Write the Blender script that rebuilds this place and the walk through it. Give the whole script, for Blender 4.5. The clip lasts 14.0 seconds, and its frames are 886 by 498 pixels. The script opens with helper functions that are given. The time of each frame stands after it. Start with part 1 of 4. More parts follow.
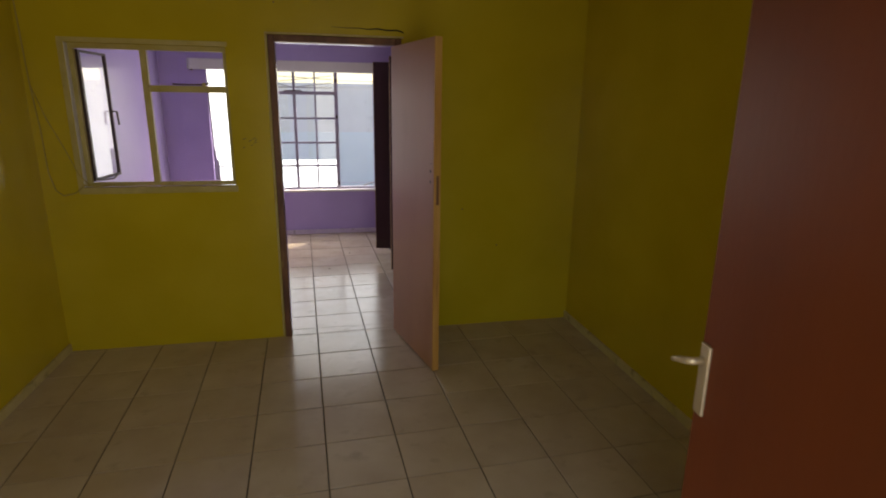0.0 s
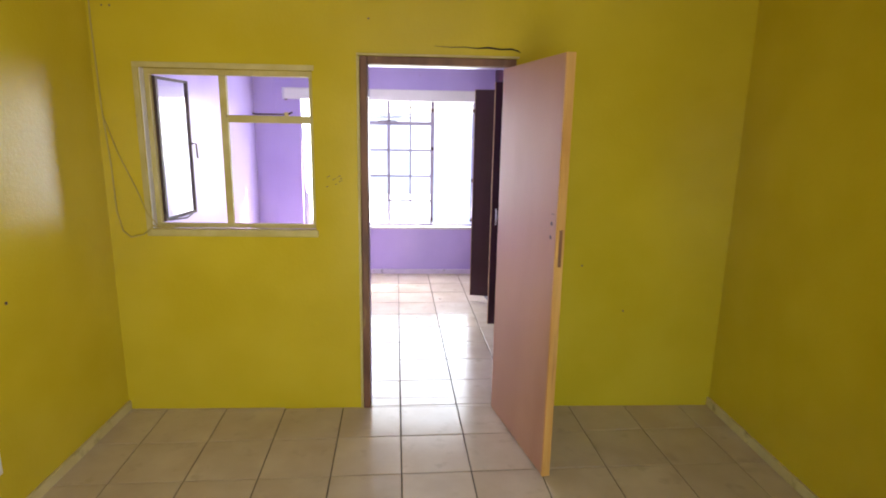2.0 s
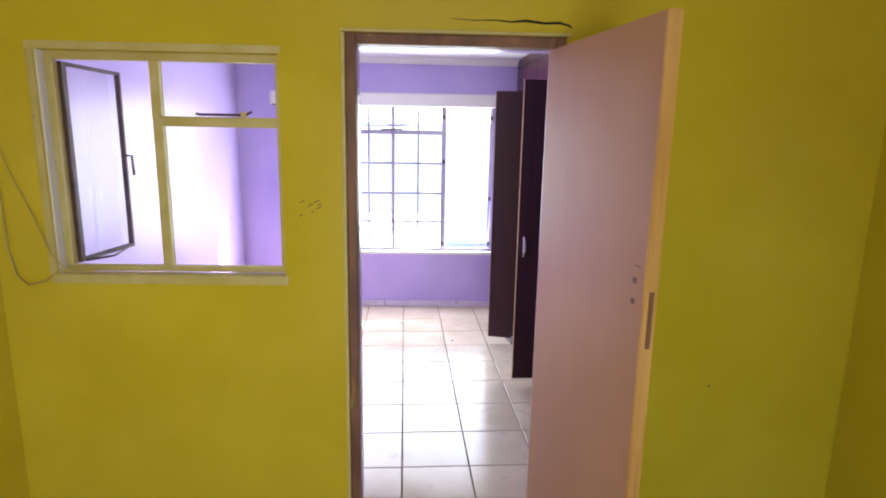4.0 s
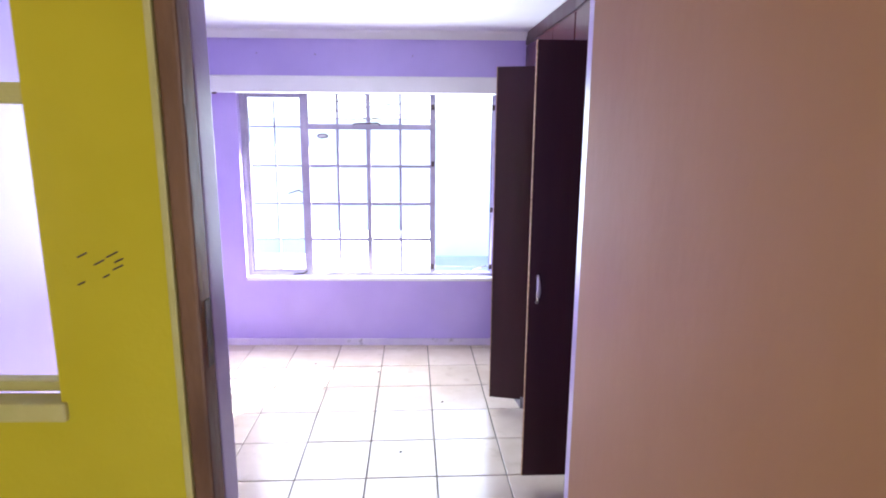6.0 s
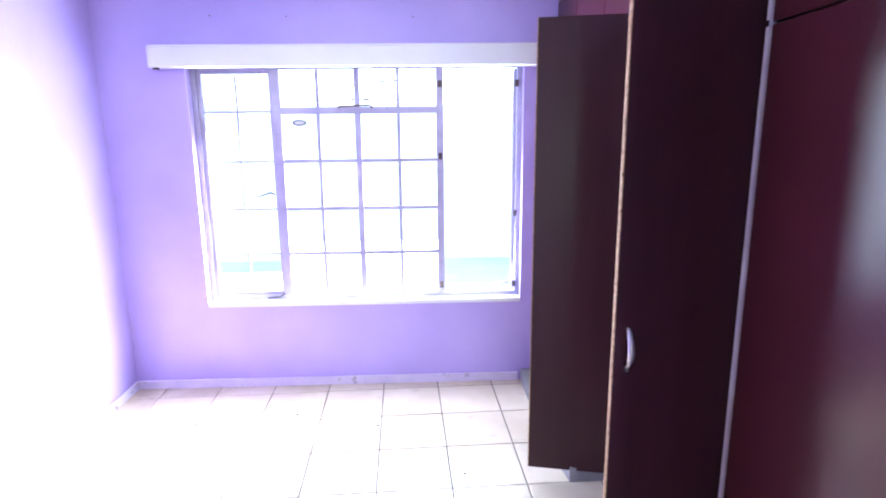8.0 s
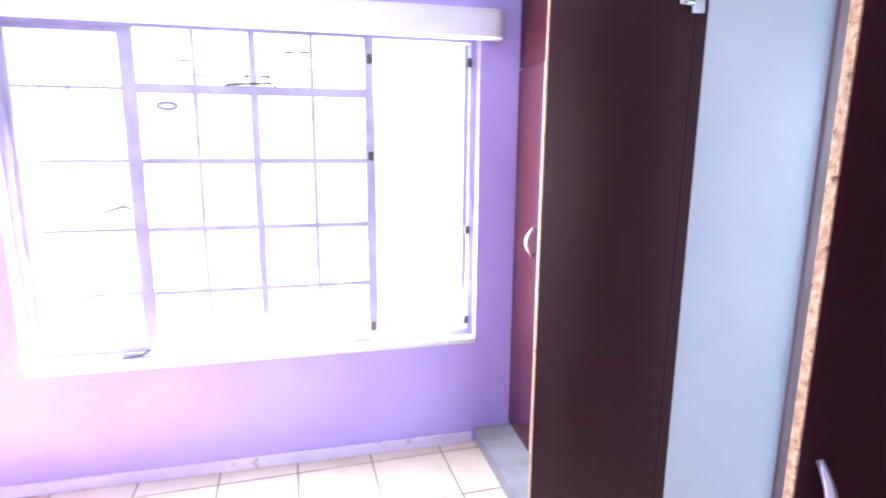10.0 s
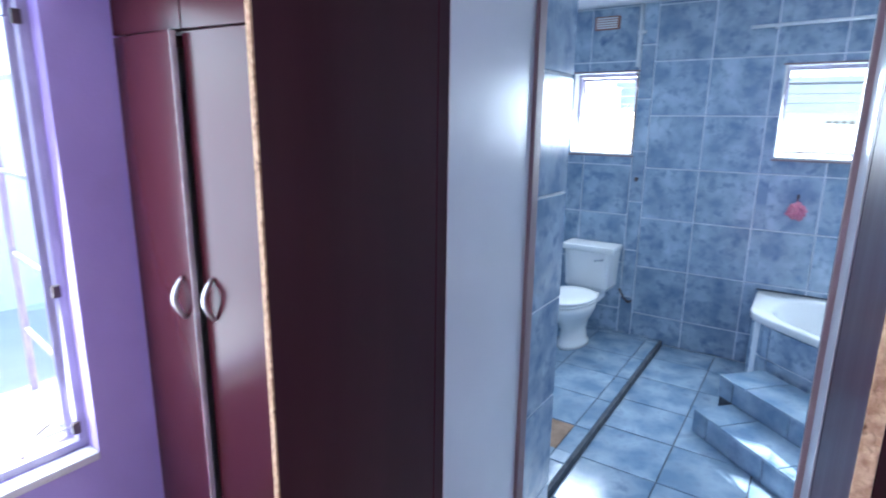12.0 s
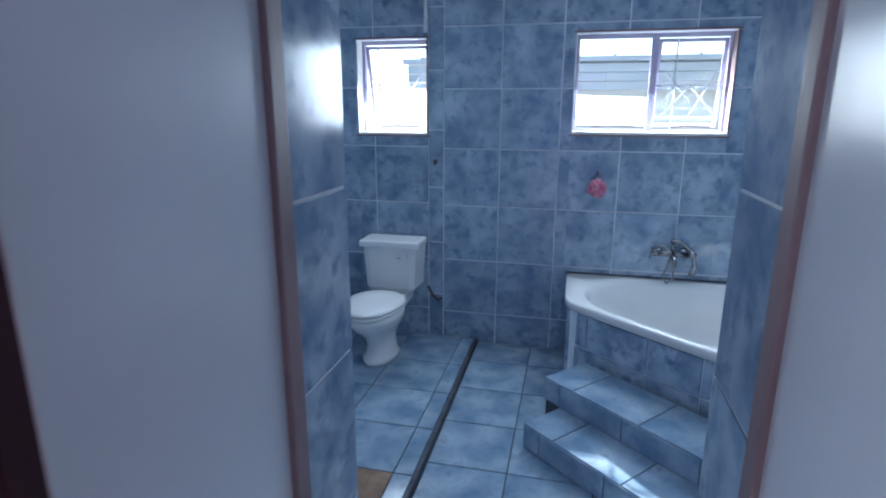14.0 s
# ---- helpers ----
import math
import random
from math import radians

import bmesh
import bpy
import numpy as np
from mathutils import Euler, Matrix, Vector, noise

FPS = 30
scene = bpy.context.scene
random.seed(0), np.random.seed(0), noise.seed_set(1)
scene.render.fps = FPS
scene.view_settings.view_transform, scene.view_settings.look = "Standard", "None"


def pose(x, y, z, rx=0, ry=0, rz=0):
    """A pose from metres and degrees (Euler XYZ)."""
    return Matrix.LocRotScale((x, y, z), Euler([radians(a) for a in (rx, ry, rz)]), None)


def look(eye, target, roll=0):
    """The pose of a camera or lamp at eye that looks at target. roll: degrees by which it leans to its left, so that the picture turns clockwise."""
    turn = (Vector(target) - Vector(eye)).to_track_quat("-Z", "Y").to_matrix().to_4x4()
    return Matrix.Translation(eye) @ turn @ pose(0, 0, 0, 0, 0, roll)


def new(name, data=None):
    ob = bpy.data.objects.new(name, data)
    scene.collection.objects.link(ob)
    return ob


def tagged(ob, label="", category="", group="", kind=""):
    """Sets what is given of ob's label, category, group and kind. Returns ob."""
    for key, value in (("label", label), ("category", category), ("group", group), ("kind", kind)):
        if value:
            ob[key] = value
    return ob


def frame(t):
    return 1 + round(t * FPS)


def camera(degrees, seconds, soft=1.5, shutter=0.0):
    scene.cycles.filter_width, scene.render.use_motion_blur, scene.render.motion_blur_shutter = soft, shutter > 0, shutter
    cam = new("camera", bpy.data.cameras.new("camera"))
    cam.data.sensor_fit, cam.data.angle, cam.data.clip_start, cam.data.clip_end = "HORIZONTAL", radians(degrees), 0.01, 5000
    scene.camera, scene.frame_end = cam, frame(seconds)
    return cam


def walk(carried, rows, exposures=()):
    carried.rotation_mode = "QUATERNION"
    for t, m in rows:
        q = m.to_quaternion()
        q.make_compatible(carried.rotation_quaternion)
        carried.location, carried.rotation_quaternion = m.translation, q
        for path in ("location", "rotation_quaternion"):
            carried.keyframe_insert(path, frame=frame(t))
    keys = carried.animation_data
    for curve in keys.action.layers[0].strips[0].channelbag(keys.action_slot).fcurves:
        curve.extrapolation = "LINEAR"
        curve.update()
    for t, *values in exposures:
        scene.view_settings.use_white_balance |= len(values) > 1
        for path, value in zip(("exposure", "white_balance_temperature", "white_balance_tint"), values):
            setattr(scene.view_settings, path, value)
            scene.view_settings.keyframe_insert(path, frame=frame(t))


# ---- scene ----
cam = camera(77.2, 14.0, soft=1.9, shutter=0.4)
PATH = [
    (0, (0.082, 0.274, 1.655), (0.487, 2.164, 1.142), 0.8),
    (0.5, (0.069, 0.453, 1.675), (0.397, 2.361, 1.173), 1.0),
    (1, (0.042, 0.645, 1.668), (0.317, 2.572, 1.208), 0.9),
    (1.5, (0.051, 0.843, 1.671), (0.25, 2.783, 1.228), 0.9),
    (2, (0.069, 0.998, 1.669), (0.167, 2.951, 1.25), 1.0),
    (2.2, (0.061, 1.04, 1.668), (0.142, 2.995, 1.253), 1.0),
    (4.5, (0.08, 2.208, 1.638), (0.143, 4.172, 1.263), 0.9),
    (5, (0.146, 2.502, 1.63), (0.204, 4.465, 1.252), 0.5),
    (5.5, (0.239, 2.82, 1.641), (0.284, 4.784, 1.264), 0.6),
    (6, (0.255, 3.08, 1.622), (0.291, 5.044, 1.245), 0.4),
    (6.5, (0.199, 3.311, 1.62), (0.238, 5.274, 1.238), 0.5),
    (7, (0.177, 3.558, 1.599), (0.226, 5.521, 1.216), 0.4),
    (7.5, (0.202, 3.788, 1.593), (0.241, 5.748, 1.198), 0.4),
    (7.7, (0.183, 3.869, 1.599), (0.229, 5.827, 1.19), -0.1),
    (9.8, (-0.022, 4.775, 1.529), (0.34, 6.704, 1.142), 0.4),
    (10, (-0.036, 4.854, 1.529), (0.428, 6.762, 1.146), 0.4),
    (10.5, (-0.027, 5.026, 1.611), (0.772, 6.806, 1.168), 1.1),
    (11, (-0.004, 5.229, 1.595), (1.089, 6.845, 1.154), 1.1),
    (11.5, (-0.033, 5.422, 1.635), (1.378, 6.759, 1.165), 1.4),
    (12, (0.02, 5.574, 1.618), (1.645, 6.652, 1.173), 0.8),
    (12.5, (0.087, 5.684, 1.602), (1.847, 6.523, 1.159), 0.5),
    (13, (0.253, 5.747, 1.584), (2.089, 6.397, 1.131), 0.3),
    (13.5, (0.476, 5.771, 1.571), (2.347, 6.304, 1.108), 0.2),
    (14, (0.69, 5.791, 1.556), (2.58, 6.229, 1.07), 0.2),
]

EXPOSURES = [
    (0.0, 0.8, 7700, 10), (0.5, 1.3, 7300, 10), (1.0, 1.9, 6900, 10), (2.0, 2.6, 6600, 8), (4.5, 2.6, 6200, 8), (5.5, 2.6, 6000, 8),
    (6.5, 2.72, 5550, 6), (7.5, 2.95, 5350, 4), (10.0, 3.5, 5800, 4), (10.5, 3.05, 5650, 4), (11.0, 2.85, 5500, 4), (12.0, 2.4, 5450, 4), (13.0, 1.95, 5400, 4), (14.0, 1.45, 5420, 4),
]
walk(cam, [(t, look(eye, target, roll)) for t, eye, target, roll in PATH], EXPOSURES)

# ---- light ----
SUN = Vector((-1.05, -0.88, -1.0)).normalized()
world = bpy.data.worlds.new("world")
scene.world = world
world.use_nodes = True
wn = world.node_tree
sky = wn.nodes.new("ShaderNodeTexSky")
sky.sky_type = "NISHITA"
sky.sun_disc = False
sky.sun_elevation = math.asin(-SUN.z)
sky.sun_rotation = math.atan2(-SUN.x, -SUN.y)
wn.links.new(sky.outputs[0], wn.nodes["Background"].inputs[0])
wn.nodes["Background"].inputs[1].default_value = 0.15
sun_data = bpy.data.lights.new("sun", "SUN")
sun_data.energy, sun_data.angle, sun_data.color = 4.0, radians(0.5), (1.0, 0.95, 0.87)
sun = new("sun", sun_data)
sun.matrix_world = look((0, 0, 0), SUN)
sun.location = (12, 8, 14)


def opening_lamp(name, eye, target, w, h, power, color):
    """Sky light coming in at an opening."""
    d = bpy.data.lights.new(name, "AREA")
    d.shape, d.size, d.size_y, d.energy, d.color = "RECTANGLE", w, h, power, color
    ob = new(name, d)
    ob.matrix_world = look(eye, target)
    return ob


opening_lamp("daylight_entrance", (0.30, 0.22, 1.05), (-1.3, 1.8, 0.95), 0.95, 2.0, 6.6, (1.0, 0.96, 0.90))
opening_lamp("daylight_bedroom", (-0.23, 7.425, 1.29), (-0.23, 5.0, 1.0), 1.94, 1.42, 12.0, (0.93, 0.96, 1.0))
opening_lamp("daylight_bath", (4.285, 6.95, 1.70), (3.0, 6.7, 0.9), 0.45, 0.55, 4.3, (0.90, 0.95, 1.0))
opening_lamp("daylight_bath", (4.285, 5.37, 1.70), (3.0, 5.4, 0.9), 0.84, 0.55, 7.2, (0.90, 0.95, 1.0))



# ---- materials ----
def mat(name, c1, c2, rough=0.5, scale=6.0, fine=60.0, bump=0.15, metal=0.0, coat=0.0, spots=None, stretch=(1, 1, 1), dist=0.004, island=0.0, obj_random=0.0, rough_var=0.12, spec=0.5):
    m = bpy.data.materials.new(name)
    m.use_nodes = True
    nt = m.node_tree
    b = nt.nodes["Principled BSDF"]
    tc = nt.nodes.new("ShaderNodeTexCoord")
    mp = nt.nodes.new("ShaderNodeMapping")
    mp.inputs["Scale"].default_value = stretch
    nt.links.new(tc.outputs["Object"], mp.inputs[0])
    big = nt.nodes.new("ShaderNodeTexNoise")
    big.inputs["Scale"].default_value, big.inputs["Detail"].default_value = scale, 6
    nt.links.new(mp.outputs[0], big.inputs[0])
    small = nt.nodes.new("ShaderNodeTexNoise")
    small.inputs["Scale"].default_value, small.inputs["Detail"].default_value = fine, 4
    nt.links.new(mp.outputs[0], small.inputs[0])
    ramp = nt.nodes.new("ShaderNodeValToRGB")
    ramp.color_ramp.elements[0].position, ramp.color_ramp.elements[1].position = 0.35, 0.68
    ramp.color_ramp.elements[0].color, ramp.color_ramp.elements[1].color = (*c1, 1), (*c2, 1)
    nt.links.new(big.outputs[0], ramp.inputs[0])
    out = ramp.outputs[0]
    if spots:
        sp = nt.nodes.new("ShaderNodeTexNoise")
        sp.inputs["Scale"].default_value, sp.inputs["Detail"].default_value = spots[1], 8
        nt.links.new(mp.outputs[0], sp.inputs[0])
        r2 = nt.nodes.new("ShaderNodeValToRGB")
        r2.color_ramp.elements[0].position, r2.color_ramp.elements[1].position = spots[2], spots[2] + spots[3]
        nt.links.new(sp.outputs[0], r2.inputs[0])
        mx = nt.nodes.new("ShaderNodeMix")
        mx.data_type = "RGBA"
        nt.links.new(r2.outputs[0], mx.inputs["Factor"])
        nt.links.new(out, mx.inputs["A"])
        mx.inputs["B"].default_value = (*spots[0], 1)
        out = mx.outputs["Result"]
    if obj_random:
        oi = nt.nodes.new("ShaderNodeObjectInfo")
        hsv = nt.nodes.new("ShaderNodeHueSaturation")
        mr = nt.nodes.new("ShaderNodeMapRange")
        mr.inputs["To Min"].default_value, mr.inputs["To Max"].default_value = 1 - obj_random, 1 + obj_random
        nt.links.new(oi.outputs["Random"], mr.inputs[0])
        nt.links.new(mr.outputs[0], hsv.inputs["Value"])
        nt.links.new(out, hsv.inputs["Color"])
        out = hsv.outputs[0]
        # each piece takes another stretch of the pattern
        ad = nt.nodes.new("ShaderNodeVectorMath")
        ad.operation = "ADD"
        sc = nt.nodes.new("ShaderNodeMath")
        sc.operation = "MULTIPLY"
        sc.inputs[1].default_value = 37.0
        nt.links.new(oi.outputs["Random"], sc.inputs[0])
        nt.links.new(tc.outputs["Object"], ad.inputs[0])
        nt.links.new(sc.outputs[0], ad.inputs[1])
        nt.links.new(ad.outputs[0], mp.inputs[0])
    nt.links.new(out, b.inputs["Base Color"])
    rr = nt.nodes.new("ShaderNodeMapRange")
    rr.inputs["To Min"].default_value, rr.inputs["To Max"].default_value = max(0.02, rough - rough_var), min(1, rough + rough_var)
    nt.links.new(big.outputs[0], rr.inputs[0])
    nt.links.new(rr.outputs[0], b.inputs["Roughness"])
    b.inputs["Metallic"].default_value = metal
    b.inputs["Coat Weight"].default_value = coat
    b.inputs["Coat Roughness"].default_value = 0.12
    b.inputs["Specular IOR Level"].default_value = spec
    if bump:
        bp = nt.nodes.new("ShaderNodeBump")
        bp.inputs["Strength"].default_value, bp.inputs["Distance"].default_value = bump, dist
        mxb = nt.nodes.new("ShaderNodeMath")
        mxb.operation = "MULTIPLY_ADD"
        mxb.inputs[1].default_value = 2.5
        nt.links.new(big.outputs[0], mxb.inputs[0])
        nt.links.new(small.outputs[0], mxb.inputs[2])
        nt.links.new(mxb.outputs[0], bp.inputs["Height"])
        nt.links.new(bp.outputs[0], b.inputs["Normal"])
    return m


YELLOW = mat("yellow_wall_paint", (0.61, 0.475, 0.022), (0.68, 0.54, 0.035), 0.24, 1.8, 60, 0.25, spots=((0.62, 0.485, 0.03), 2.2, 0.55, 0.4), rough_var=0.05)
LILAC = mat("lilac_wall_paint", (0.47, 0.37, 0.74), (0.54, 0.43, 0.80), 0.33, 2.0, 80, 0.2, spots=((0.44, 0.35, 0.68), 3.0, 0.62, 0.2))
WHITE = mat("white_paint", (0.76, 0.75, 0.74), (0.82, 0.81, 0.80), 0.5, 3, 60, 0.15)
SKIRT_Y = mat("yellow_skirting_paint", (0.62, 0.53, 0.26), (0.72, 0.64, 0.38), 0.5, 7, 80, 0.3, spots=((0.35, 0.28, 0.12), 12, 0.58, 0.2))
SKIRT_L = mat("pale_skirting_paint", (0.66, 0.58, 0.74), (0.76, 0.70, 0.80), 0.5, 7, 80, 0.3, spots=((0.35, 0.3, 0.33), 14, 0.62, 0.1))
CEIL = mat("ceiling_board", (0.74, 0.74, 0.78), (0.80, 0.80, 0.83), 0.65, 2, 50, 0.15)
TILE = mat("cream_floor_tile", (0.53, 0.43, 0.33), (0.62, 0.525, 0.42), 0.17, 4, 40, 0.06, obj_random=0.05, spots=((0.42, 0.34, 0.26), 9, 0.60, 0.25), rough_var=0.05, spec=0.38)
GROUT = mat("dark_grout", (0.06, 0.05, 0.04), (0.14, 0.12, 0.10), 0.9, 20, 120, 0.3)
BLUE = mat("blue_mottled_tile", (0.21, 0.29, 0.41), (0.47, 0.56, 0.66), 0.15, 7.0, 45, 0.05, obj_random=0.08, spots=((0.13, 0.20, 0.33), 17, 0.50, 0.25), rough_var=0.06)
BLUE_FLOOR = mat("blue_floor_tile", (0.16, 0.24, 0.35), (0.38, 0.47, 0.57), 0.15, 6.5, 45, 0.05, obj_random=0.08, spots=((0.12, 0.17, 0.26), 13, 0.54, 0.30), rough_var=0.06)
GROUT_L = mat("pale_wall_grout", (0.66, 0.70, 0.75), (0.78, 0.81, 0.84), 0.85, 20, 120, 0.3)
GROUT_D = mat("grey_floor_grout", (0.04, 0.05, 0.07), (0.10, 0.11, 0.13), 0.85, 20, 120, 0.3)
DOOR = mat("pinkish_primer_door", (0.46, 0.238, 0.15), (0.54, 0.30, 0.20), 0.42, 1.8, 60, 0.15, stretch=(1, 1, 0.35), spots=((0.40, 0.20, 0.12), 2.4, 0.56, 0.3))
EDGEWOOD = mat("bare_door_edge", (0.58, 0.30, 0.07), (0.72, 0.42, 0.13), 0.6, 5, 60, 0.3, stretch=(4, 4, 0.4), spots=((0.30, 0.14, 0.05), 8, 0.60, 0.2))
REDDOOR = mat("red_brown_door", (0.15, 0.032, 0.009), (0.21, 0.048, 0.013), 0.45, 2, 50, 0.15, stretch=(1, 1, 0.3), spec=0.3)
RUST = mat("worn_brown_frame", (0.13, 0.055, 0.035), (0.27, 0.13, 0.075), 0.5, 9, 70, 0.4, spots=((0.50, 0.38, 0.10), 6, 0.68, 0.06), stretch=(1, 1, 0.3))
CREAMSTEEL = mat("cream_yellow_steel_frame", (0.56, 0.47, 0.16), (0.66, 0.57, 0.26), 0.5, 8, 80, 0.3, spots=((0.35, 0.25, 0.12), 16, 0.66, 0.08))
DARKSTEEL = mat("dark_steel_sash", (0.05, 0.03, 0.035), (0.14, 0.09, 0.08), 0.5, 12, 80, 0.3)
LILACSTEEL = mat("lilac_white_steel", (0.40, 0.36, 0.50), (0.52, 0.48, 0.60), 0.45, 9, 80, 0.25, spots=((0.30, 0.28, 0.36), 18, 0.66, 0.08))
WINE = mat("wine_melamine", (0.058, 0.012, 0.018), (0.070, 0.015, 0.022), 0.22, 2.0, 90, 0.02, stretch=(1.2, 1.2, 0.15), rough_var=0.05, spec=0.3)
DARKWINE = mat("dark_wine_melamine", (0.036, 0.009, 0.014), (0.048, 0.013, 0.019), 0.33, 3, 90, 0.05, stretch=(3, 3, 0.25), spec=0.32, spots=((0.05, 0.022, 0.026), 9, 0.68, 0.1))
CHIP = mat("raw_chipboard", (0.36, 0.20, 0.10), (0.62, 0.42, 0.24), 0.85, 90, 200, 0.6, spots=((0.16, 0.08, 0.04), 70, 0.60, 0.1))
EDGING = mat("pale_edging_strip", (0.55, 0.48, 0.48), (0.70, 0.64, 0.62), 0.5, 10, 80, 0.2)
MELAMINE = mat("white_melamine", (0.64, 0.66, 0.69), (0.70, 0.72, 0.74), 0.24, 2, 60, 0.05, rough_var=0.05)
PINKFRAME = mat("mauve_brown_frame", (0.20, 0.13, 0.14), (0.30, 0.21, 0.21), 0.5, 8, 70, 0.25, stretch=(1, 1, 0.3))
CERAMIC = mat("white_ceramic", (0.80, 0.80, 0.79), (0.84, 0.84, 0.83), 0.12, 3, 40, 0.0, coat=0.2, rough_var=0.0)
PLASTIC = mat("white_seat_plastic", (0.78, 0.78, 0.78), (0.82, 0.82, 0.82), 0.25, 3, 40, 0.03)
CHROME = mat("chrome", (0.65, 0.66, 0.68), (0.75, 0.76, 0.78), 0.14, 20, 90, 0.03, metal=1.0, rough_var=0.05)
DULLCHROME = mat("dull_chrome", (0.26, 0.26, 0.28), (0.36, 0.36, 0.38), 0.22, 20, 90, 0.05, metal=1.0, rough_var=0.08)
STEEL = mat("brushed_metal_handle", (0.55, 0.54, 0.54), (0.70, 0.69, 0.68), 0.3, 20, 120, 0.05, metal=0.8)
BRASSY = mat("pale_brass_handle", (0.62, 0.50, 0.34), (0.72, 0.60, 0.44), 0.35, 20, 120, 0.05, metal=0.6)
BLACK = mat("dark_gap", (0.01, 0.008, 0.008), (0.02, 0.015, 0.015), 0.9, 10, 60, 0.1)
CONCRETE = mat("grey_cement", (0.20, 0.19, 0.20), (0.30, 0.28, 0.29), 0.85, 8, 90, 0.4)
PIPE = mat("white_plastic_pipe", (0.70, 0.73, 0.76), (0.78, 0.80, 0.82), 0.35, 5, 60, 0.05)
BROWNPATCH = mat("brown_screed", (0.22, 0.14, 0.09), (0.34, 0.23, 0.16), 0.9, 14, 120, 0.5)
PINK = mat("pink_net", (0.48, 0.14, 0.22), (0.60, 0.24, 0.32), 0.7, 30, 150, 0.3)
CABLE = mat("yellowed_cable", (0.46, 0.36, 0.08), (0.55, 0.44, 0.12), 0.5, 10, 60, 0.1)
GROUNDM = mat("pale_paving", (0.46, 0.44, 0.41), (0.58, 0.55, 0.51), 0.85, 1.2, 25, 0.4)
OUTWALL = mat("pale_outdoor_plaster", (0.76, 0.76, 0.75), (0.84, 0.84, 0.83), 0.8, 1.5, 40, 0.3, spots=((0.66, 0.66, 0.65), 2.5, 0.6, 0.2))
AQUA = mat("pale_blue_plaster", (0.74, 0.82, 0.85), (0.80, 0.86, 0.88), 0.8, 1.5, 40, 0.3)
BRICK = mat("red_face_brick", (0.30, 0.11, 0.07), (0.42, 0.17, 0.11), 0.85, 9, 60, 0.4)
ROOFM = mat("grey_sheet_roof", (0.34, 0.35, 0.38), (0.44, 0.45, 0.48), 0.45, 2, 60, 0.2, metal=0.3)
BARM = mat("white_steel_bar", (0.62, 0.63, 0.66), (0.74, 0.75, 0.78), 0.5, 10, 70, 0.2)


def glass_mat():
    m = bpy.data.materials.new("clear_glass")
    m.use_nodes = True
    b = m.node_tree.nodes["Principled BSDF"]
    b.inputs["Base Color"].default_value = (0.97, 0.99, 0.99, 1)
    b.inputs["Roughness"].default_value = 0.0
    b.inputs["IOR"].default_value = 1.45
    b.inputs["Transmission Weight"].default_value = 1.0
    return m


GLASS = glass_mat()


# ---- mesh helpers ----
def boxed(bm, x0, x1, y0, y1, z0, z1, bevel=0.0):
    vs = [bm.verts.new((x, y, z)) for x in (x0, x1) for y in (y0, y1) for z in (z0, z1)]
    fs = [bm.faces.new([vs[i] for i in f]) for f in ((0, 1, 3, 2), (4, 6, 7, 5), (0, 4, 5, 1), (2, 3, 7, 6), (0, 2, 6, 4), (1, 5, 7, 3))]
    if bevel:
        es = list({e for f in fs for e in f.edges})
        bmesh.ops.bevel(bm, geom=es, offset=bevel, segments=2, affect="EDGES", profile=0.6)
    return bm


def box(x0, x1, y0, y1, z0, z1, bevel=0.0):
    return boxed(bmesh.new(), x0, x1, y0, y1, z0, z1, bevel)


def part(name, bm, material, parent=None, label="", smooth=False):
    me = bpy.data.meshes.new(name)
    bmesh.ops.recalc_face_normals(bm, faces=bm.faces)
    if smooth:
        for f in bm.faces:
            f.smooth = True
    bm.to_mesh(me)
    bm.free()
    me.materials.append(material)
    ob = new(name, me)
    if parent is not None:
        ob.parent = parent
    if label:
        ob["label"] = label
    return ob


def thing(name, label, category, m=None, group="", kind=""):
    ob = new(name)
    ob.empty_display_size = 0.1
    if m is not None:
        ob.matrix_basis = m
    return tagged(ob, label, category, group, kind)


def structure(name, bm, material, label, category):
    return tagged(part(name, bm, material), label, category, "", "structure")


def rod(points, radius, sides=8, bm=None, closed=False):
    """A round bar along a line of points."""
    bm = bm or bmesh.new()
    pts = [Vector(p) for p in points]
    rings = []
    for i, p in enumerate(pts):
        a = pts[i - 1] if i else (pts[-1] if closed else p)
        b = pts[i + 1] if i + 1 < len(pts) else (pts[0] if closed else p)
        d = (b - a).normalized()
        u = d.orthogonal().normalized() if not rings else (rings[-1][1] - d * rings[-1][1].dot(d)).normalized()
        w = d.cross(u)
        r = radius[i] if isinstance(radius, (list, tuple)) else radius
        rings.append(([bm.verts.new(p + (u * math.cos(k * math.tau / sides) + w * math.sin(k * math.tau / sides)) * r) for k in range(sides)], u))
    n = len(rings)
    for i in range(n if closed else n - 1):
        r0, r1 = rings[i][0], rings[(i + 1) % n][0]
        for k in range(sides):
            bm.faces.new((r0[k], r0[(k + 1) % sides], r1[(k + 1) % sides], r1[k]))
    if not closed:
        bm.faces.new(rings[0][0][::-1])
        bm.faces.new(rings[-1][0])
    return bm


def loft(rings, cap0=True, cap1=True):
    bm = bmesh.new()
    rs = [[bm.verts.new(p) for p in r] for r in rings]
    n = len(rs[0])
    for a, b in zip(rs, rs[1:]):
        for k in range(n):
            bm.faces.new((a[k], a[(k + 1) % n], b[(k + 1) % n], b[k]))
    if cap0:
        bm.faces.new(rs[0][::-1])
    if cap1:
        bm.faces.new(rs[-1])
    return bm


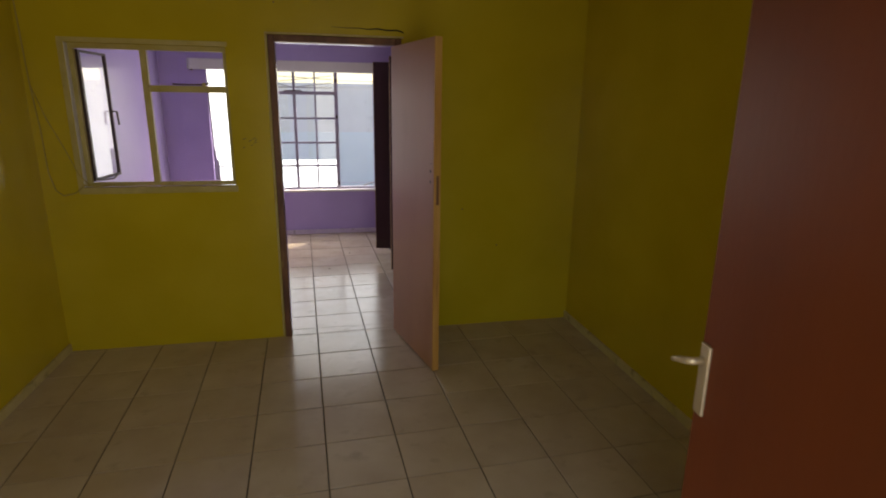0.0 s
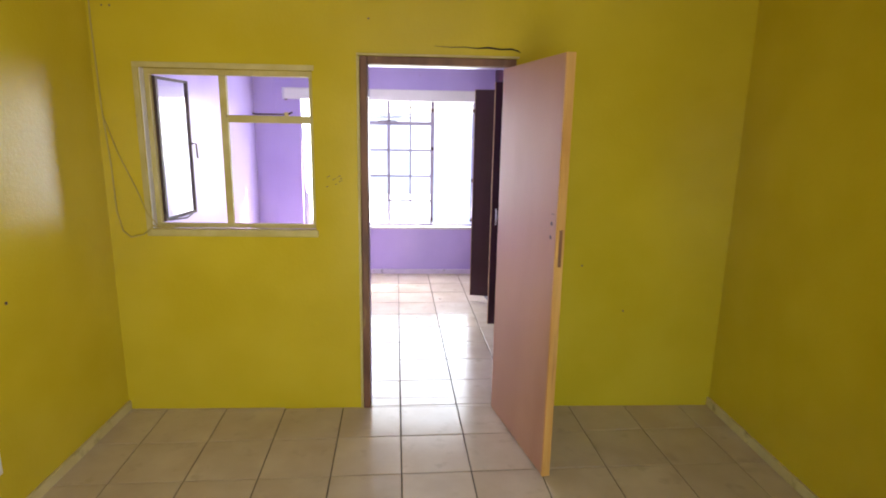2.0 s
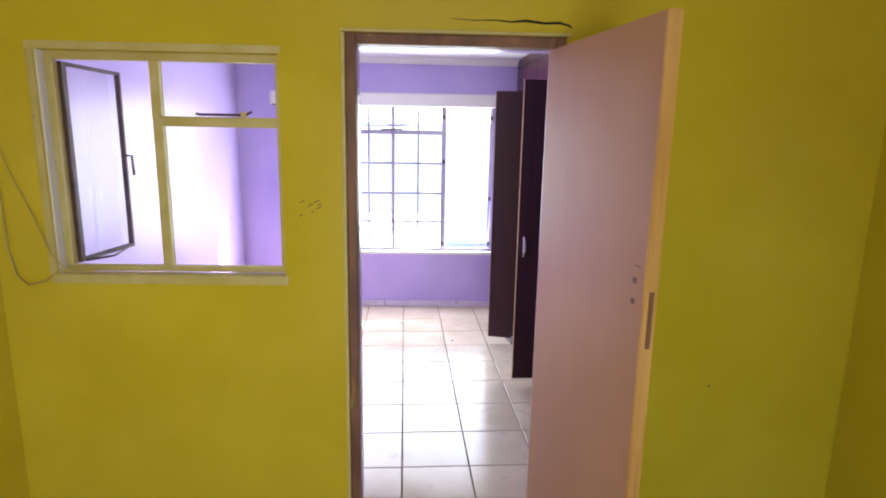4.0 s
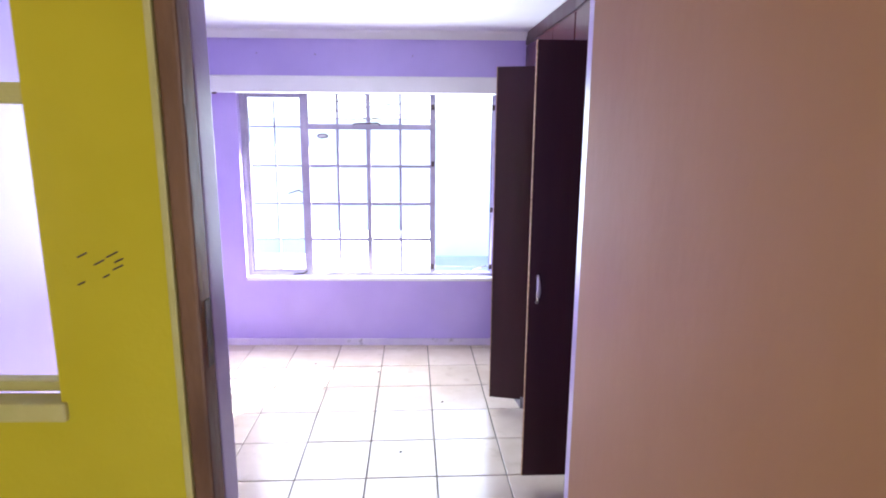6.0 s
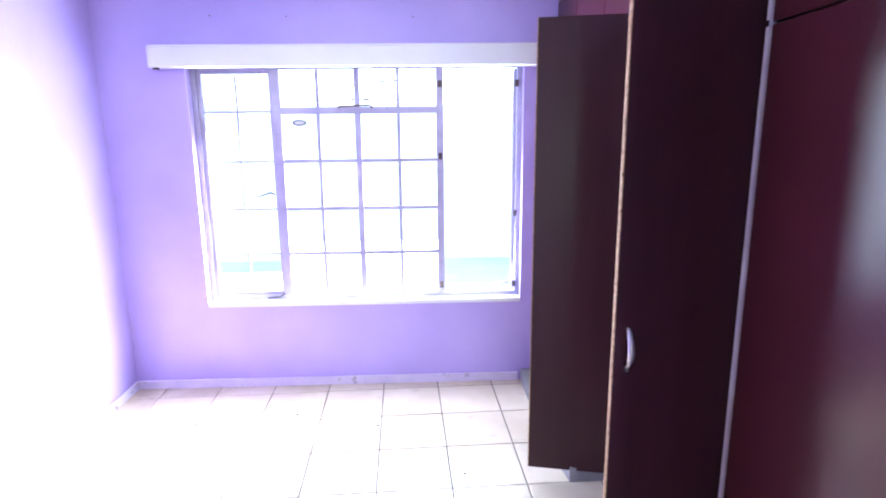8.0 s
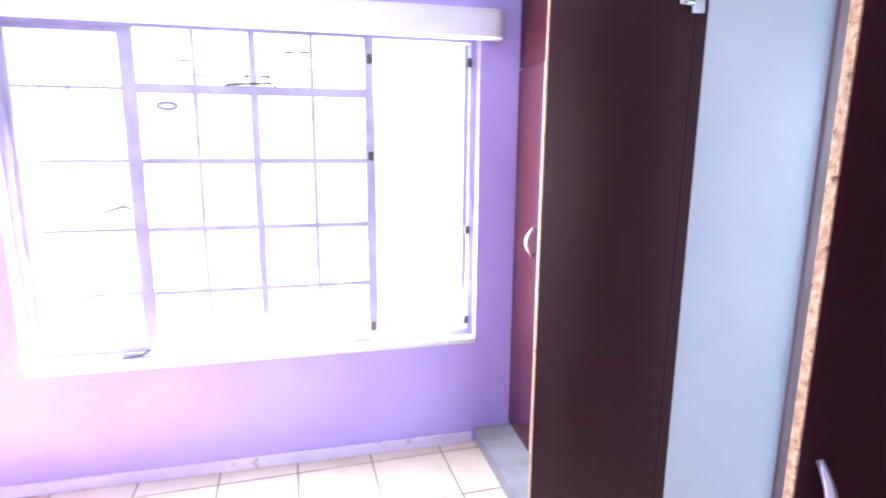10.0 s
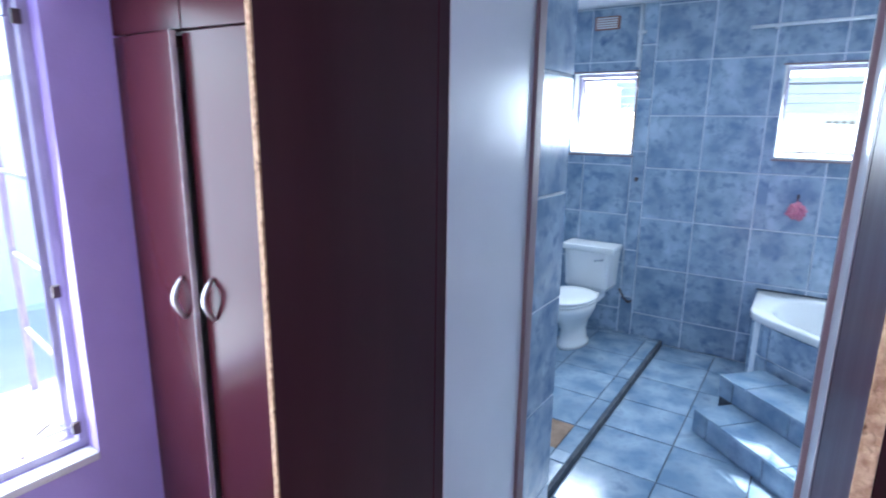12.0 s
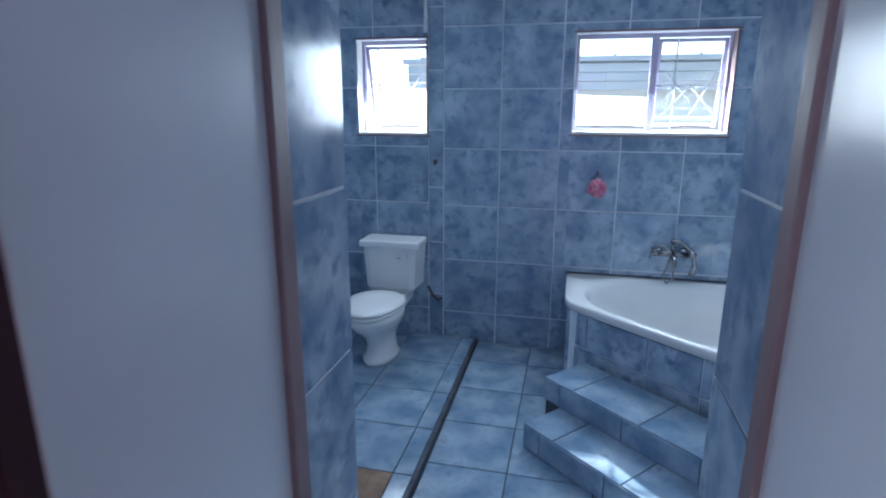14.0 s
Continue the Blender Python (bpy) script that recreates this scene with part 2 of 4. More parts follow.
def prism(poly, z0, z1, bevel=0.0):
    bm = bmesh.new()
    lo = [bm.verts.new((x, y, z0)) for x, y in poly]
    hi = [bm.verts.new((x, y, z1)) for x, y in poly]
    n = len(poly)
    bm.faces.new(lo[::-1])
    top = bm.faces.new(hi)
    for i in range(n):
        bm.faces.new((lo[i], lo[(i + 1) % n], hi[(i + 1) % n], hi[i]))
    if bevel:
        bmesh.ops.bevel(bm, geom=list(top.edges), offset=bevel, segments=2, affect="EDGES")
    return bm


def wall_mesh(axis, a0, a1, t0, t1, z0, z1, holes=()):
    """A wall along x or y from a0 to a1, between t0 and t1 across, with openings (a, b, low, high)."""
    A = sorted({a0, a1, *[h[0] for h in holes], *[h[1] for h in holes]})
    Z = sorted({z0, z1, *[h[2] for h in holes], *[h[3] for h in holes]})

    def solid(i, k):
        if not (0 <= i < len(A) - 1 and 0 <= k < len(Z) - 1):
            return False
        a, z = (A[i] + A[i + 1]) / 2, (Z[k] + Z[k + 1]) / 2
        return not any(h[0] < a < h[1] and h[2] < z < h[3] for h in holes)

    bm = bmesh.new()

    def quad(ps):
        bm.faces.new([bm.verts.new((a, t, z) if axis == "x" else (t, a, z)) for a, t, z in ps])

    for i in range(len(A) - 1):
        for k in range(len(Z) - 1):
            if not solid(i, k):
                continue
            a, b, c, d = A[i], A[i + 1], Z[k], Z[k + 1]
            quad([(a, t0, c), (b, t0, c), (b, t0, d), (a, t0, d)])
            quad([(a, t1, c), (a, t1, d), (b, t1, d), (b, t1, c)])
            if not solid(i - 1, k):
                quad([(a, t0, c), (a, t0, d), (a, t1, d), (a, t1, c)])
            if not solid(i + 1, k):
                quad([(b, t0, c), (b, t1, c), (b, t1, d), (b, t0, d)])
            if not solid(i, k - 1):
                quad([(a, t0, c), (a, t1, c), (b, t1, c), (b, t0, c)])
            if not solid(i, k + 1):
                quad([(a, t0, d), (b, t0, d), (b, t1, d), (a, t1, d)])
    bmesh.ops.remove_doubles(bm, verts=bm.verts, dist=1e-5)
    return bm


def clip(poly, x0, x1, y0, y1):
    for ax, v, keep in ((0, x0, 1), (0, x1, -1), (1, y0, 1), (1, y1, -1)):
        res = []
        for i, p in enumerate(poly):
            q = poly[(i + 1) % len(poly)]
            dp, dq = (p[ax] - v) * keep, (q[ax] - v) * keep
            if dp >= 0:
                res.append(p)
            if (dp > 0 > dq) or (dp < 0 < dq):
                f = dp / (dp - dq)
                res.append((p[0] + (q[0] - p[0]) * f, p[1] + (q[1] - p[1]) * f))
        poly = res
        if len(poly) < 3:
            return []
    return poly


def area(poly):
    return abs(sum(p[0] * q[1] - q[0] * p[1] for p, q in zip(poly, poly[1:] + poly[:1]))) / 2


def slab(poly, thick, edge):
    """A tile lying on z = 0: its rim a little lower than its face."""
    cx, cy = sum(p[0] for p in poly) / len(poly), sum(p[1] for p in poly) / len(poly)
    n = len(poly)
    verts = [(x, y, 0) for x, y in poly] + [(x, y, thick - edge * 0.6) for x, y in poly]
    for x, y in poly:
        d = math.hypot(x - cx, y - cy)
        f = max(0, 1 - edge * 1.4 / d)
        verts.append((cx + (x - cx) * f, cy + (y - cy) * f, thick))
    faces = [tuple(range(2 * n, 3 * n))]
    for i in range(n):
        j = (i + 1) % n
        faces += [(i, j, n + j, n + i), (n + i, n + j, 2 * n + j, 2 * n + i)]
    return verts, faces


tile_meshes = {}


def lay_tiles(parent, name, material, to_world, rects, origin, size, gap, turn=0.0, thick=0.009, edge=0.0025, holes=()):
    """Square tiles in the plane (a, b) of to_world, cut to rects (a0, a1, b0, b1) and round holes; each one an object on a shared mesh where whole."""
    c, s = math.cos(radians(turn)), math.sin(radians(turn))
    sa, sb = size if isinstance(size, tuple) else (size, size)
    a_lo, a_hi = min(r[0] for r in rects), max(r[1] for r in rects)
    b_lo, b_hi = min(r[2] for r in rects), max(r[3] for r in rects)
    reach = int((a_hi - a_lo + b_hi - b_lo) / min(sa, sb)) + 12
    for i in range(-reach, reach):
        for j in range(-reach, reach):
            u0, v0 = i * sa + gap / 2, j * sb + gap / 2
            u1, v1 = (i + 1) * sa - gap / 2, (j + 1) * sb - gap / 2
            quad = [(origin[0] + u * c - v * s, origin[1] + u * s + v * c) for u, v in ((u0, v0), (u1, v0), (u1, v1), (u0, v1))]
            if max(p[0] for p in quad) < a_lo or min(p[0] for p in quad) > a_hi or max(p[1] for p in quad) < b_lo or min(p[1] for p in quad) > b_hi:
                continue
            for r in rects:
                poly = clip(quad, *r)
                if len(poly) < 3 or area(poly) < 0.0006:
                    continue
                cx, cy = sum(p[0] for p in poly) / len(poly), sum(p[1] for p in poly) / len(poly)
                local = [(x - cx, y - cy) for x, y in poly]
                key = (name, material.name, tuple((round(x, 4), round(y, 4)) for x, y in local))
                if key not in tile_meshes:
                    vs, fs = slab(local, thick, edge)
                    me = bpy.data.meshes.new(name)
                    me.from_pydata(vs, [], fs)
                    me.materials.append(material)
                    tile_meshes[key] = me
                ob = new(name, tile_meshes[key])
                ob.parent = parent
                tip = pose(0, 0, random.uniform(-0.0006, 0.0004), random.uniform(-0.12, 0.12), random.uniform(-0.12, 0.12), 0)
                ob.matrix_basis = to_world @ pose(cx, cy, 0) @ tip


def cut_rects(a0, a1, b0, b1, holes):
    """The rectangle with holes taken out, as rectangles."""
    out = [(a0, a1, b0, b1)]
    for h0, h1, g0, g1 in holes:
        nxt = []
        for r in out:
            if h1 <= r[0] or h0 >= r[1] or g1 <= r[2] or g0 >= r[3]:
                nxt.append(r)
                continue
            if r[0] < h0:
                nxt.append((r[0], h0, r[2], r[3]))
            if r[1] > h1:
                nxt.append((h1, r[1], r[2], r[3]))
            lo, hi = max(r[0], h0), min(r[1], h1)
            if r[2] < g0:
                nxt.append((lo, hi, r[2], g0))
            if r[3] > g1:
                nxt.append((lo, hi, g1, r[3]))
        out = nxt
    return out


# ---- the plan ----
XL, XR = -1.64, 1.92            # yellow room
YB, YW = 0.48, 4.14             # its back and front wall
YW2 = 4.255                     # bedroom face of the shared wall
BL = -1.72                      # bedroom's outer side wall
YN = 7.388                      # window wall
YN2 = 7.60
CX = 1.04                       # wardrobe fronts
BX0, BX1 = 1.52, 4.23           # bathroom, from door wall to window wall
BY0, BY1 = 4.39, 7.60
PY0, PY1 = 5.498, 6.25          # passage through the wardrobes
H = 2.42

# ground and outdoors
structure("ground", box(-40, 60, -30, 70, -0.3, -0.12), GROUNDM, "pale paved yard around the house", "ground")

# floors
structure("floor_main", box(XL - 0.2, 1.76, YB - 0.2, YN + 0.2, -0.12, -0.006), GROUT, "tiled floor with dark grout, two rooms", "floor")
structure("floor_side", box(1.76, XR + 0.2, YB - 0.2, YW2, -0.12, -0.006), GROUT, "tiled floor strip of the yellow room", "floor")
structure("floor_bath", box(1.762, BX1 + 0.1, YW2 + 0.002, BY1 + 0.1, -0.12, -0.006), GROUT_D, "blue tiled bathroom floor bed", "floor")

# yellow room walls
DOORHOLE = (-0.242, 0.610, -0.006, 2.052)
WINHOLE = (-1.405, -0.497, 1.06, 1.968)
yellow_front = structure("wall_shared_yellow", wall_mesh("x", XL - 0.15, XR + 0.15, YW, YW + 0.06, -0.006, 2.6, (DOORHOLE, WINHOLE)), YELLOW, "glossy yellow painted wall with doorway and inner window", "wall")
lilac_back = structure("wall_shared_lilac", wall_mesh("x", BL - 0.15, XR + 0.15, YW + 0.06, YW2, -0.006, 2.6, (DOORHOLE, WINHOLE)), LILAC, "lilac painted back of the shared wall", "wall")
structure("wall_yellow_west", wall_mesh("y", YB - 0.2, YW, XL - 0.15, XL, -0.006, 2.6), YELLOW, "glossy yellow painted side wall", "wall")
structure("wall_yellow_east", wall_mesh("y", YB - 0.2, YW, XR, XR + 0.15, -0.006, 2.6), YELLOW, "yellow painted side wall", "wall")
structure("wall_yellow_back", wall_mesh("x", XL, XR, YB - 0.17, YB, -0.006, 2.6, ((-0.20, 0.80, -0.006, 2.08),)), YELLOW, "yellow painted entrance wall with open doorway", "wall")
structure("ceiling_yellow", box(XL - 0.15, XR + 0.15, YB - 0.2, YW2, 2.6, 2.72), CEIL, "white ceiling of the yellow room", "ceiling")

# unseen overhang outside the bedroom window, added to cut off the high sun
structure("added_sun_eave", box(BL - 0.6, 2.0, 7.602, 8.22, H + 0.02, H + 0.16, 0.01), OUTWALL, "unseen pale overhang added to block high sun at the bedroom window", "eave")

# bedroom walls
BEDWIN = (-1.22, 0.749, 0.555, 2.02)
structure("wall_window", wall_mesh("x", BL - 0.2, 1.50, YN, YN2, -0.006, 2.6, (BEDWIN,)), LILAC, "lilac painted wall around the large window", "wall")
structure("wall_lilac_west", wall_mesh("y", YW2, YN, BL - 0.2, BL, -0.006, 2.6), LILAC, "glossy lilac side wall catching the sun", "wall")
structure("ceiling_bedroom", box(BL - 0.2, 1.52, YW2, YN2, H, H + 0.12), CEIL, "white ceiling board of the bedroom", "ceiling")


def cornice(name, a, b, axis, w, sgn):
    """A small coved strip under the ceiling."""
    prof = [(0, 0), (0, -0.055), (0.012, -0.055), (0.03, -0.035), (0.05, -0.014), (0.052, 0)]
    ends = []
    for t in (a, b):
        ends.append([((t, w + sgn * p, H + q) if axis == "x" else (w + sgn * p, t, H + q)) for p, q in prof])
    return tagged(part(name, loft(ends), WHITE), "white coved cornice strip under the ceiling", "cornice", "", "structure")


cornice("cornice_window", BL, 0.94, "x", YN, -1)
cornice("cornice_west", YW2, YN - 0.053, "y", BL, 1)
cornice("cornice_back", BL + 0.053, 1.04, "x", YW2, 1)


def skirting(name, material, x0, x1, y0, y1, label):
    return tagged(part(name, box(x0, x1, y0, y1, 0.0, 0.055, 0.004), material), label, "skirting", "", "structure")


skirting("baseboard_window", SKIRT_L, BL + 0.016, 0.74, YN - 0.015, YN, "pale worn skirting under the window")
skirting("baseboard_lilac_west", SKIRT_L, BL, BL + 0.015, YW2, YN, "pale worn skirting along the lilac wall")
skirting("baseboard_yellow_west", SKIRT_Y, XL, XL + 0.015, YB, YW, "worn yellowish skirting")
skirting("baseboard_yellow_east", SKIRT_Y, XR - 0.015, XR, YB, YW, "worn yellowish skirting")

# bathroom shell
W1 = (6.712, 7.186, 1.403, 1.988)
W2 = (4.935, 5.813, 1.42, 1.995)
wall_bath_far = structure("wall_bath_far", wall_mesh("y", BY0 - 0.15, BY1 + 0.15, BX1, BX1 + 0.2, -0.12, 2.6, (W1, W2)), GROUT_L, "blue tiled bathroom wall with two windows", "wall")
BATHDOOR = (PY0, PY1, -0.006, 2.07)
wall_bath_door = structure("wall_bath_door", wall_mesh("y", YW2, BY1 + 0.15, BX0, 1.76, -0.006, 2.6, (BATHDOOR,)), GROUT_L, "wall with tiled doorway into the bathroom", "wall")
wall_bath_left = structure("wall_bath_north", wall_mesh("x", 1.76, BX1, BY1, BY1 + 0.15, -0.006, 2.6), BLUE, "blue tiled bathroom side wall", "wall")
wall_bath_right = structure("wall_bath_south", wall_mesh("x", 1.76, BX1, BY0 - 0.15, BY0, -0.006, 2.6), BLUE, "blue tiled bathroom side wall by the bath", "wall")
structure("ceiling_bath", box(1.50, BX1 + 0.2, BY0 - 0.15, BY1 + 0.15, 2.44, 2.56), CEIL, "white bathroom ceiling", "ceiling")

# ---- shared wall: steel door frame ----
df = thing("door_frame_1", "worn brown and yellow steel door frame", "door frame", kind="structure")
for nm, x0, x1, z0, z1 in (("jamb", -0.240, -0.20, 0, 2.05), ("jamb", 0.568, 0.608, 0, 2.05), ("head", -0.20, 0.568, 2.008, 2.05)):
    part(nm, box(x0, x1, YW - 0.012, YW + 0.047, z0, z1, 0.006), RUST, df)
    part(nm, box(x0, x1, YW + 0.049, YW2 + 0.010, z0, z1, 0.005), LILAC, df, "glossy lilac painted half of the frame")
part("outer_bead", box(-0.256, -0.242, YW - 0.016, YW - 0.001, 0, 2.05, 0.003), CREAMSTEEL, df)
part("outer_bead", box(-0.256, 0.622, YW - 0.016, YW - 0.001, 2.053, 2.064, 0.003), CREAMSTEEL, df)
part("strike_plate", box(-0.199, -0.197, YW + 0.01, YW + 0.035, 1.17, 1.31), DARKSTEEL, df)

# crack in the plaster above the door
crack_pts = [(0.16, 2.118), (0.25, 2.113), (0.33, 2.116), (0.39, 2.110), (0.45, 2.116), (0.52, 2.108), (0.58, 2.111), (0.615, 2.102), (0.628, 2.094)]
tagged(part("plaster_crack", rod([(x, YW + 0.0005, z - 0.008) for x, z in crack_pts], [0.001, 0.002, 0.0025, 0.003, 0.005, 0.0045, 0.005, 0.004, 0.002], 5), BLACK), "dark crack in yellow plaster above the door", "crack")


def lever_leaf(ob, w, h, face, edge):
    part("panel", box(0.0, w - 0.012, -0.02, 0.02, 0.012, h, 0.002), face, ob)
    part("edge_strip", box(w - 0.012, w, -0.0205, 0.0205, 0.010, h, 0.002), edge, ob, "bare orange-brown wood edge")


# open door into the yellow room, hinged on the wall side by the doorway
LEAFW = 0.80
hinge, free = Vector((0.545, YW - 0.02)), Vector((0.704, 3.41))
ang = math.degrees(math.atan2(free.y - hinge.y, free.x - hinge.x))
LEAFW = (free - hinge).length
door = thing("door_1", "open pinkish-brown primed flush door, lock removed", "door", pose(hinge.x + 0.012, hinge.y, 0, 0, 0, ang), kind="structure")
lever_leaf(door, LEAFW, 1.998, DOOR, EDGEWOOD)
def disc(r, t, n=14):
    return loft([[(r * math.cos(k * math.tau / n), y, r * math.sin(k * math.tau / n)) for k in range(n)] for y in (-t, t)])


for dx, z, r in ((0.055, 1.262, 0.010), (0.058, 1.199, 0.009)):
    hole = part("lock_hole", disc(r, 0.0215), DARKSTEEL, door)
    hole.location = (LEAFW - dx, 0, z)
part("lock_mortise", box(LEAFW - 0.004, LEAFW + 0.0008, -0.007, 0.009, 1.07, 1.24), RUST, door)
part("scratch", box(LEAFW - 0.062, LEAFW - 0.03, -0.0207, -0.0203, 1.305, 1.308), DARKSTEEL, door)
for z in (0.3, 1.75):
    part("hinge", rod([(-0.006, 0.020, z - 0.04), (-0.006, 0.020, z + 0.04)], 0.006), DOOR, door)

# red-brown entrance door beside the camera
eh, ef = Vector((0.822, YB + 0.02)), Vector((0.945, 1.31))
eang = math.degrees(math.atan2(ef.y - eh.y, ef.x - eh.x))
ed = thing("door_2", "open red-brown entrance door with pale metal handle", "door", pose(eh.x, eh.y, 0, 0, 0, eang), kind="structure")
EW = (ef - eh).length
part("panel", box(0, EW, -0.02, 0.02, 0.012, 2.03, 0.003), REDDOOR, ed)
hp = part("handle_plate", box(EW - 0.046, EW - 0.010, 0.0205, 0.029, 0.955, 1.13, 0.004), BRASSY, ed, "pale brass handle plate")
part("handle_lever", rod([(EW - 0.028, 0.029, 1.09), (EW - 0.028, 0.055, 1.09), (EW - 0.02, 0.066, 1.088), (EW + 0.01, 0.072, 1.078), (EW + 0.03, 0.070, 1.068)], [0.009, 0.009, 0.009, 0.007, 0.006], 10), BRASSY, hp, smooth=True)



# ---- windows ----
def bar_x(bm, x0, x1, y, z, w, d):
    return boxed(bm, x0, x1, y - d / 2, y + d / 2, z - w / 2, z + w / 2)


def pane(name, x0, x1, y, z0, z1, parent, to=None):
    ob = part(name, box(x0, x1, y - 0.002, y + 0.002, z0, z1), GLASS, parent)
    ob.visible_shadow = False
    return ob


# inner window between the rooms
WY = 4.205
iw = thing("window_1", "cream-yellow steel inner window, one sash open", "window", kind="structure")
wx0, wx1, wz0, wz1 = WINHOLE
wz0b = 1.102
part("window_sill", box(wx0 - 0.005, wx1 + 0.012, YW - 0.012, WY - 0.02, 1.06, 1.10, 0.006), CREAMSTEEL, iw, "chipped cream window ledge")
part("window_frame", box(wx0, wx1, WY - 0.018, WY + 0.018, wz0b - 0.002, wz0b + 0.022, 0.003), CREAMSTEEL, iw)
part("window_frame", box(wx0, wx1, WY - 0.018, WY + 0.018, wz1 - 0.03, wz1, 0.003), CREAMSTEEL, iw)
part("window_frame", box(wx0, wx0 + 0.03, WY - 0.018, WY + 0.018, wz0b + 0.022, wz1 - 0.03, 0.003), CREAMSTEEL, iw)
part("window_frame", box(wx1 - 0.026, wx1, WY - 0.018, WY + 0.018, wz0b + 0.022, wz1 - 0.03, 0.003), CREAMSTEEL, iw)
mx0, mx1 = -1.008, -0.97
part("mullion", box(mx0, mx1, WY - 0.018, WY + 0.018, wz0b + 0.022, wz1 - 0.03, 0.003), CREAMSTEEL, iw)
part("transom", box(mx1, wx1 - 0.026, WY - 0.018, WY + 0.018, 1.69, 1.73, 0.003), CREAMSTEEL, iw)
part("outer_reveal", box(wx0 + 0.0005, wx0 + 0.006, YW + 0.001, WY - 0.02, 1.102, wz1 - 0.001), WHITE, iw, "whitish plaster reveal")
part("outer_surround", box(wx0 - 0.03, wx1 + 0.012, YW - 0.008, YW - 0.0005, wz1, wz1 + 0.028, 0.003), CREAMSTEEL, iw)
part("outer_surround", box(wx0 - 0.03, wx0 - 0.002, YW - 0.008, YW - 0.0005, 1.06, wz1 - 0.001, 0.003), CREAMSTEEL, iw)
pane("pane", mx1, wx1 - 0.026, WY + 0.004, wz0b + 0.022, 1.69, iw)
pane("pane", mx1, wx1 - 0.026, WY + 0.004, 1.73, wz1 - 0.03, iw)
stay = part("stay_bar", rod([(-0.83, WY - 0.03, 1.742), (-0.82, WY - 0.034, 1.738), (-0.64, WY - 0.034, 1.738), (-0.612, WY - 0.034, 1.752)], 0.005), DARKSTEEL, iw)
part("stay_peg", box(-0.655, -0.635, WY - 0.045, WY - 0.018, 1.726, 1.75, 0.003), CREAMSTEEL, iw)
sash = part("open_sash", bmesh.new(), DARKSTEEL, iw)
sash.matrix_basis = pose(wx0 + 0.032, WY + 0.02, 0, 0, 0, 85)
SW, s0, s1 = 0.37, wz0b + 0.026, wz1 - 0.034
for a in ((0, 0.026, s0, s1), (SW - 0.014, SW, s0, s1), (0.026, SW - 0.014, s0, s0 + 0.016), (0.026, SW - 0.014, s1 - 0.014, s1)):
    part("sash_bar", box(a[0], a[1], -0.012, 0.012, a[2], a[3], 0.002), DARKSTEEL, sash)
pane("pane", 0.026, SW - 0.014, 0.0, s0 + 0.016, s1 - 0.014, sash)
part("sash_handle", rod([(SW - 0.01, -0.012, 1.56), (SW - 0.01, -0.04, 1.56), (SW - 0.01, -0.045, 1.47)], 0.006), DARKSTEEL, sash)
part("sash_stay", rod([(0.02, -0.02, s0 + 0.005), (0.16, -0.05, s0 - 0.002), (0.30, -0.02, s0 + 0.006)], 0.005), DARKSTEEL, sash)

# cable down the corner of the wall and along the ledge
cab = [(XL + 0.03, YW - 0.008, 2.598), (XL + 0.02, YW - 0.008, 2.2), (XL + 0.03, YW - 0.009, 1.75), (XL + 0.05, YW - 0.012, 1.45), (XL + 0.055, YW - 0.014, 1.2), (XL + 0.08, YW - 0.016, 1.09), (-1.52, YW - 0.018, 1.055), (-1.45, YW - 0.02, 1.07), (-1.39, YW - 0.022, 1.12), (-1.33, YW - 0.014, 1.109), (-1.25, YW + 0.02, 1.113)]
tagged(part("loose_cable", rod(cab, 0.004, 6), CABLE, smooth=True), "thin yellowed cable hanging along the wall", "cable")
cab2 = [(XL + 0.03, YW - 0.006, 1.72), (-1.55, YW - 0.01, 1.52), (-1.47, YW - 0.014, 1.33), (-1.42, YW - 0.018, 1.19), (-1.36, YW - 0.014, 1.108)]
tagged(part("loose_cable", rod(cab2, 0.003, 6), CABLE, smooth=True), "thin yellowed wire looping to the inner window", "cable")
tagged(part("wall_socket", box(XL, XL + 0.012, 3.05, 3.13, 0.25, 0.37, 0.004), WHITE), "white wall socket on yellow wall", "socket")

# scribbled marks beside the door, nail holes
marks = thing("pencil_marks", "small dark scribbles on the yellow wall", "marks")
for x, z, l in ((-0.43, 1.40, 0.018), (-0.40, 1.385, 0.02), (-0.375, 1.40, 0.022), (-0.365, 1.375, 0.02), (-0.435, 1.345, 0.014), (-0.36, 1.39, 0.016), (-0.385, 1.36, 0.012)):
    part("stroke", rod([(x, YW - 0.0005, z), (x + l, YW - 0.0005, z + l * 0.5)], 0.0018, 5), DARKSTEEL, marks)
for x, y, z in ((XL, 3.30, 0.93), (XL, 3.05, 1.42)):
    tagged(part("nail_hole", rod([(x - 0.002, y, z), (x + 0.002, y, z)], 0.008), DARKSTEEL), "dark nail hole in yellow wall", "nail hole")
for x, z in ((-1.56, 2.27), (-1.52, 2.27), (-0.19, 2.24), (1.32, 0.62), (1.05, 0.9)):
    tagged(part("nail_hole", rod([(x, YW - 0.002, z), (x, YW + 0.002, z)], 0.005), DARKSTEEL), "dark nail hole in yellow wall", "nail hole")

# bedroom window
GY = 7.47
bw = thing("window_2", "large lilac-white steel window, one sash open outward", "window", kind="structure")
bx0, bx1, bz0, bz1 = BEDWIN
part("window_sill", box(bx0 + 0.001, bx1 - 0.001, YN - 0.008, GY - 0.022, 0.535, 0.563, 0.006), WHITE, bw, "white plastered inner sill")


def stick(x0, x1, z0, z1, name="window_frame", d=0.036, y=GY, material=LILACSTEEL, parent=None):
    return part(name, box(x0, x1, y - d / 2, y + d / 2, z0, z1, 0.002), material, parent or bw)


